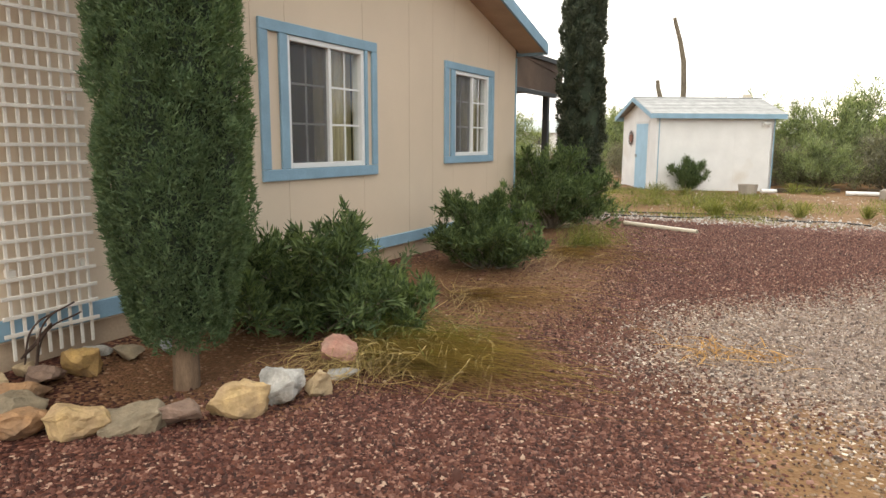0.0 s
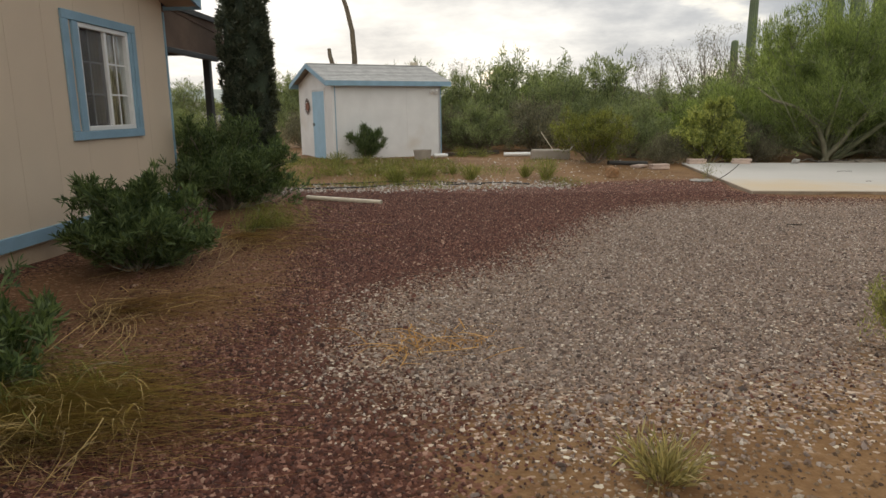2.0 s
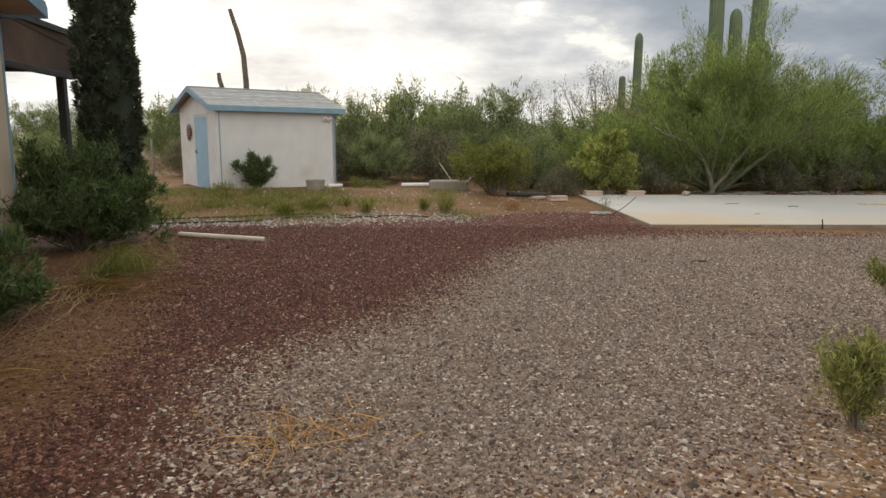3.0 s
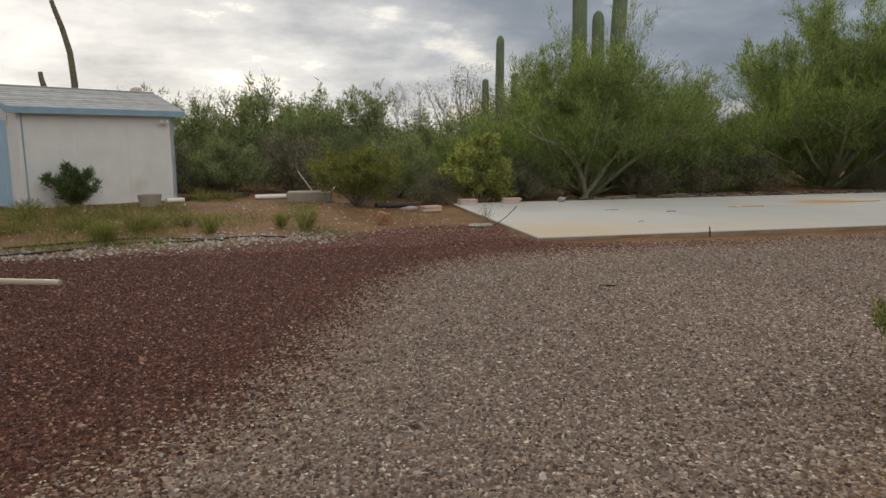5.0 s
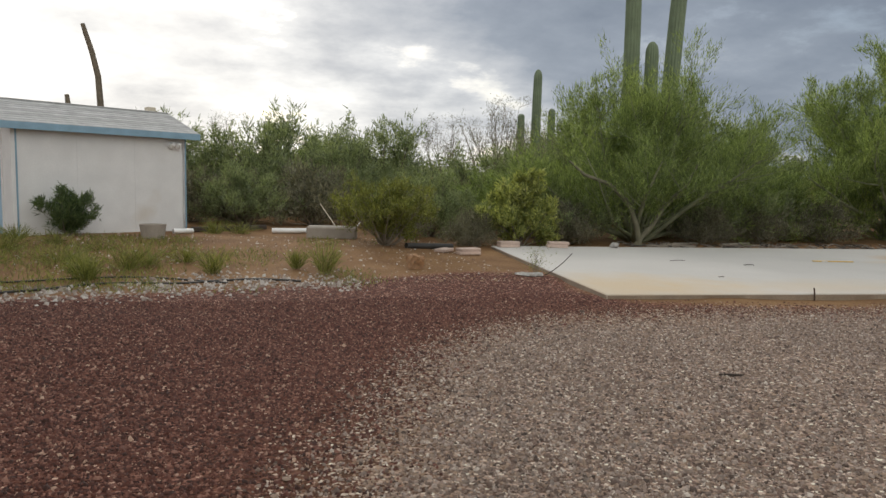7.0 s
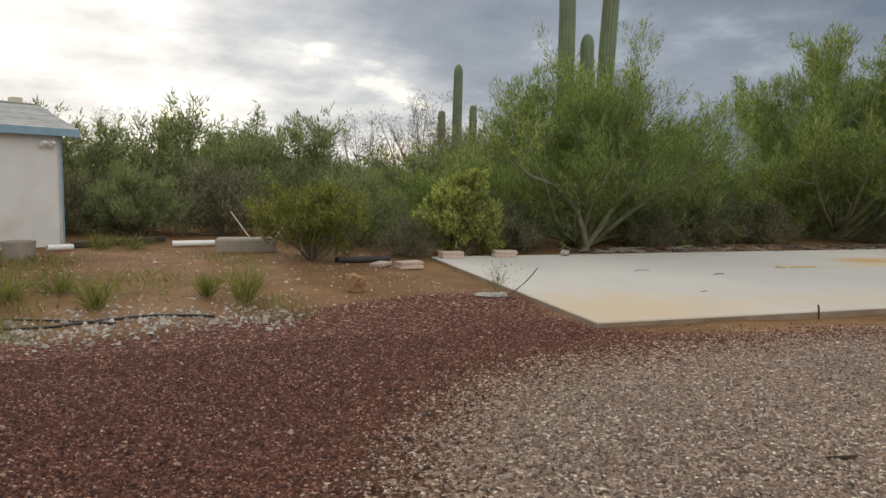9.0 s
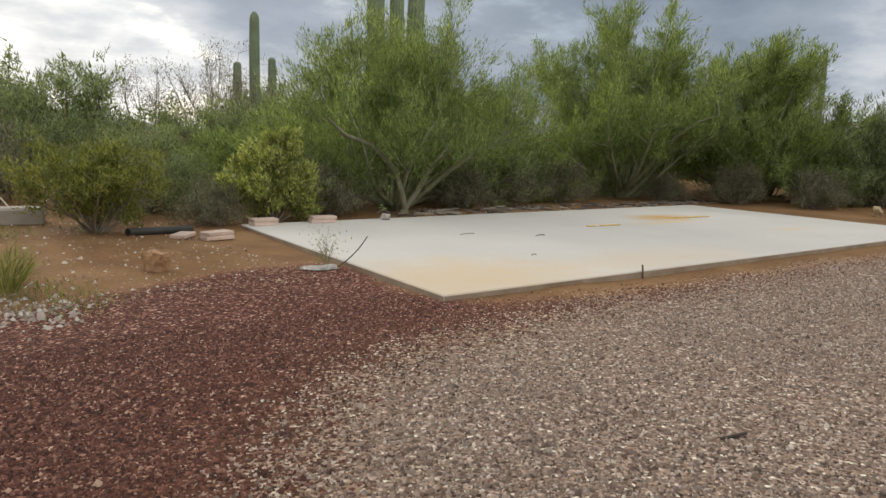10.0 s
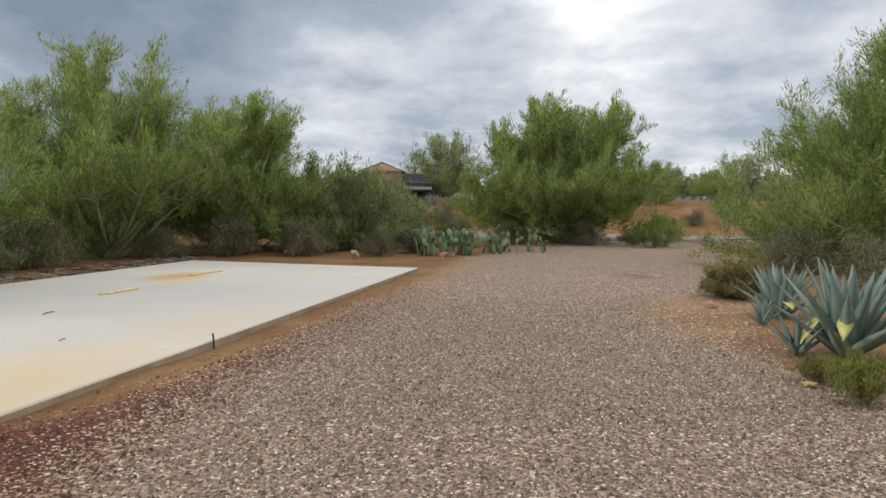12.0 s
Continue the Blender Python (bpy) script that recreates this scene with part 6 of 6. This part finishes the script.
# ---- sun ornament on the shed ----
def sun_plaque():
    bm = bmesh.new()
    bmesh.ops.create_cone(bm, cap_ends=True, segments=24, radius1=0.13, radius2=0.10, depth=0.03, matrix=pose(0, 0, 0, 0, -90, 0))
    ob = new("sun_plaque")
    ob.matrix_world = SHED_M @ pose(-0.024, 1.78, 1.42)
    tagged(ob, "rusty metal sun plaque on the shed wall", "ornament")
    part("face", bm, M["rust_red"], ob)
    for k in range(14):
        bm = bmesh.new()
        a = 2 * math.pi * k / 14
        vs = [bm.verts.new((0.0, math.cos(a + d) * r, math.sin(a + d) * r)) for d, r in ((-0.16, 0.135), (0.0, 0.23), (0.16, 0.135))]
        f = bm.faces.new(vs)
        e = bmesh.ops.extrude_face_region(bm, geom=[f])
        bmesh.ops.translate(bm, verts=[v for v in e["geom"] if isinstance(v, bmesh.types.BMVert)], vec=(-0.012, 0, 0))
        part("ray", bm, M["rust"], ob)


M["rust_red"] = material("rust_red_metal", (0.28, 0.13, 0.09), 0.8, 0.3, 12, 80, 0.5, 100, metal=0.2)
sun_plaque()


# ---- far things ----
def dead_stalk(points, r, label):
    n = len(points)
    pts = np.array(points, float)
    v, f = tube_arrays(pts, r * np.linspace(1.0, 0.55, n), 8)
    return tagged(new("dead_trunk", link_mesh("dead_trunk", v, f, M["bark"], True)), label, "dead tree")


dead_stalk([(-8.0, 49.6, -0.1), (-7.9, 49.6, 2.5), (-7.85, 49.6, 5.0), (-7.95, 49.6, 6.8), (-8.25, 49.6, 8.2), (-8.55, 49.6, 9.2), (-8.7, 49.6, 9.75)], 0.22, "tall bare dead trunk leaning above the trees")
dead_stalk([(-8.9, 49.0, -0.1), (-8.95, 49.0, 2.6), (-9.2, 49.0, 4.2), (-9.45, 49.0, 5.1), (-9.5, 49.0, 5.6)], 0.22, "short bare dead trunk behind the shed")
M["asphalt"] = material("worn_road", (0.22, 0.19, 0.165), 0.95, 0.12, 0.5, 30, 0.3, 40)
v = [(33.0, -45, 0.03), (42.5, -45, 0.03), (42.5, 22, 0.03), (33.0, 22, 0.03), (33.0, -45, -0.1), (42.5, -45, -0.1), (42.5, 22, -0.1), (33.0, 22, -0.1)]
tagged(new("road", link_mesh("road", v, [(0, 1, 2, 3), (4, 5, 1, 0), (5, 6, 2, 1), (6, 7, 3, 2), (7, 4, 0, 3)], M["asphalt"])), "worn grey-brown road crossing beyond the drive", "road", kind="structure")
saguaro((43.2, 23.4), 7.4, 0.17, 7, "distant slender saguaro cactus")
M["peach"] = material("peach_stucco", (0.56, 0.40, 0.31), 0.9, 0.08, 1, 20, 0.2, 30)
M["roof_brown"] = material("brown_roof", (0.26, 0.14, 0.10), 0.9, 0.15, 2, 30, 0.3, 30)
M["green_roof"] = material("pale_metal_roof", (0.45, 0.50, 0.48), 0.6, 0.08, 2, 20, 0.1, 30)


def far_house(x, y, turn, w, d, h, wall, roof, label):
    ob = new("far_house")
    ob.matrix_world = pose(*gp(x, y), 0, 0, turn)
    tagged(ob, label, "house")
    part("wall", boxes(((-w / 2, -d / 2, -0.2), (w / 2, d / 2, h))), wall, ob)
    bm = bmesh.new()
    o = 0.4
    pts = [(-d / 2 - o, h - 0.1), (0, h + d * 0.22), (d / 2 + o, h - 0.1)]
    f = bm.faces.new([bm.verts.new((-w / 2 - o, a, b)) for a, b in pts])
    e = bmesh.ops.extrude_face_region(bm, geom=[f])
    bmesh.ops.translate(bm, verts=[q for q in e["geom"] if isinstance(q, bmesh.types.BMVert)], vec=(w + 2 * o, 0, 0))
    part("roof", bm, roof, ob)
    bm = bmesh.new()
    f = bm.faces.new([bm.verts.new((-w / 2 - o - 0.05, a * 0.86, b2)) for a, b2 in ((pts[0][0], h - 0.05), (0, h + d * 0.17), (pts[2][0], h - 0.05))])
    e = bmesh.ops.extrude_face_region(bm, geom=[f])
    bmesh.ops.translate(bm, verts=[q for q in e["geom"] if isinstance(q, bmesh.types.BMVert)], vec=(0.049, 0, 0))
    part("gable", bm, wall, ob)
    for k in (-0.3, 0.2):
        win = part("window", boxes(((k * w, -d / 2 - 0.03, 1.0), (k * w + 1.2, -d / 2 + 0.02, 2.0))), M["room"], ob)
        part("frame", boxes(((k * w - 0.06, -d / 2 - 0.05, 0.94), (k * w + 1.26, -d / 2 - 0.031, 1.0)), ((k * w - 0.06, -d / 2 - 0.05, 2.0), (k * w + 1.26, -d / 2 - 0.031, 2.06))), M["white_vinyl"], win)


far_house(60.0, 19.2, 8, 6, 3.2, 2.3, M["peach"], M["roof_brown"], "distant peach house with a brown gable roof")
far_house(66.0, 25.5, 100, 7, 5, 2.0, M["white_paint"], M["green_roof"], "distant pale house among desert trees")
far_house(-24.0, 62.0, 10, 7, 5, 2.2, M["white_paint"], M["green_roof"], "distant low building with a pale metal roof")


def truck(x, y, turn):
    ob = new("parked_truck")
    ob.matrix_world = pose(*gp(x, y), 0, 0, turn)
    tagged(ob, "black pickup truck parked far off", "truck")
    part("body", boxes(((-2.5, -0.95, 0.36), (2.5, 0.95, 1.05)), bevel=0.08), M["black_paint"], ob)
    bm = bmesh.new()
    r = bmesh.ops.create_cube(bm, size=1.0, matrix=Matrix.LocRotScale((0.3, 0, 1.38), None, (2.0, 1.7, 0.66)))
    for q in bm.verts:
        if q.co.z > 1.4:
            q.co.x = 0.3 + (q.co.x - 0.3) * 0.7
            q.co.y *= 0.85
    part("cab", bm, M["black_paint"], ob)
    part("windscreen", boxes(((-0.2, -0.86, 1.2), (0.9, 0.86, 1.55))), M["dark_glass"], ob, "dark tinted glass")
    part("bumper", boxes(((-2.6, -0.9, 0.5), (-2.48, 0.9, 0.7)), bevel=0.02), M["metal"], ob)
    for sx in (-1.6, 1.6):
        for sy in (-0.9, 0.9):
            bm = bmesh.new()
            bmesh.ops.create_cone(bm, cap_ends=True, segments=18, radius1=0.38, radius2=0.38, depth=0.24, matrix=pose(sx, sy, 0.38, 90, 0, 0))
            wheel = part("wheel", bm, M["hose"], ob)
            bm = bmesh.new()
            bmesh.ops.create_cone(bm, cap_ends=True, segments=14, radius1=0.2, radius2=0.2, depth=0.27, matrix=pose(sx, sy, 0.38, 90, 0, 0))
            part("rim", bm, M["metal"], wheel)


M["dark_glass"] = material("dark_tinted_glass", (0.02, 0.022, 0.025), 0.2, 0.1, 3, 40, 0.0, 60)
M["black_paint"] = material("black_car_paint", (0.018, 0.018, 0.020), 0.5, 0.1, 3, 40, 0.02, 60)
truck(50.5, 15.2, 14)

# fence posts beyond the yard
for k in range(4):
    bmp = boxes(((-0.03, -0.03, -0.1), (0.03, 0.03, 1.15)), bevel=0.006)
    fp = new("fence_post", bm_mesh("fence_post", bmp, M["metal"]))
    fp.matrix_world = pose(*gp(-5.6 - 1.2 * k, 23.5 + 0.8 * k))
    tagged(fp, "thin metal fence post beyond the shed", "post", "fence posts")


# ---- hills on the horizon ----
def ridge(seed, az0, az1, dist, top, name, label, mat):
    n = 160
    a = np.radians(np.linspace(az0, az1, n))
    rng = np.random.default_rng(seed)
    ph = rng.uniform(0, 6, 6)
    s = np.linspace(0, 1, n)
    hgt = top * (0.35 + 0.65 * np.abs(np.sin(s * 5 + ph[0]) * 0.6 + np.sin(s * 13 + ph[1]) * 0.25 + np.sin(s * 37 + ph[2]) * 0.10)) * np.sin(np.pi * s) ** 0.4
    rows = []
    for q, dd in ((0, 0), (0.5, 60), (1, 140), (0.0, 320)):
        rows.append(np.stack([-np.sin(a) * (dist + dd), np.cos(a) * (dist + dd), hgt * q * (1 + 0.1 * np.sin(a * 90 + q * 9)) - 2], 1))
    v = np.concatenate(rows)
    i, j = np.meshgrid(np.arange(3), np.arange(n - 1), indexing="ij")
    f = np.stack([i * n + j, i * n + j + 1, (i + 1) * n + j + 1, (i + 1) * n + j], -1).reshape(-1, 4)
    tagged(new(name, link_mesh(name, v, f, mat, True)), label, "hills", kind="structure")


M["hill"] = material("hazy_hill", (0.17, 0.19, 0.20), 1.0, 0.15, 0.02, 0.2, 0.0, 1)
M["near_hill"] = material("scrub_hill", (0.12, 0.135, 0.07), 1.0, 0.25, 0.05, 0.8, 0.0, 1)
ridge(1, -75, -125, 900, 62, "backdrop_hills", "hazy blue distant hills", M["hill"])
ridge(2, 30, -30, 260, 17, "backdrop_scrub_hill", "low scrub-covered hill behind the thicket", M["near_hill"])
ridge(3, 60, 20, 800, 34, "backdrop_hills_west", "hazy low distant hills", M["hill"])
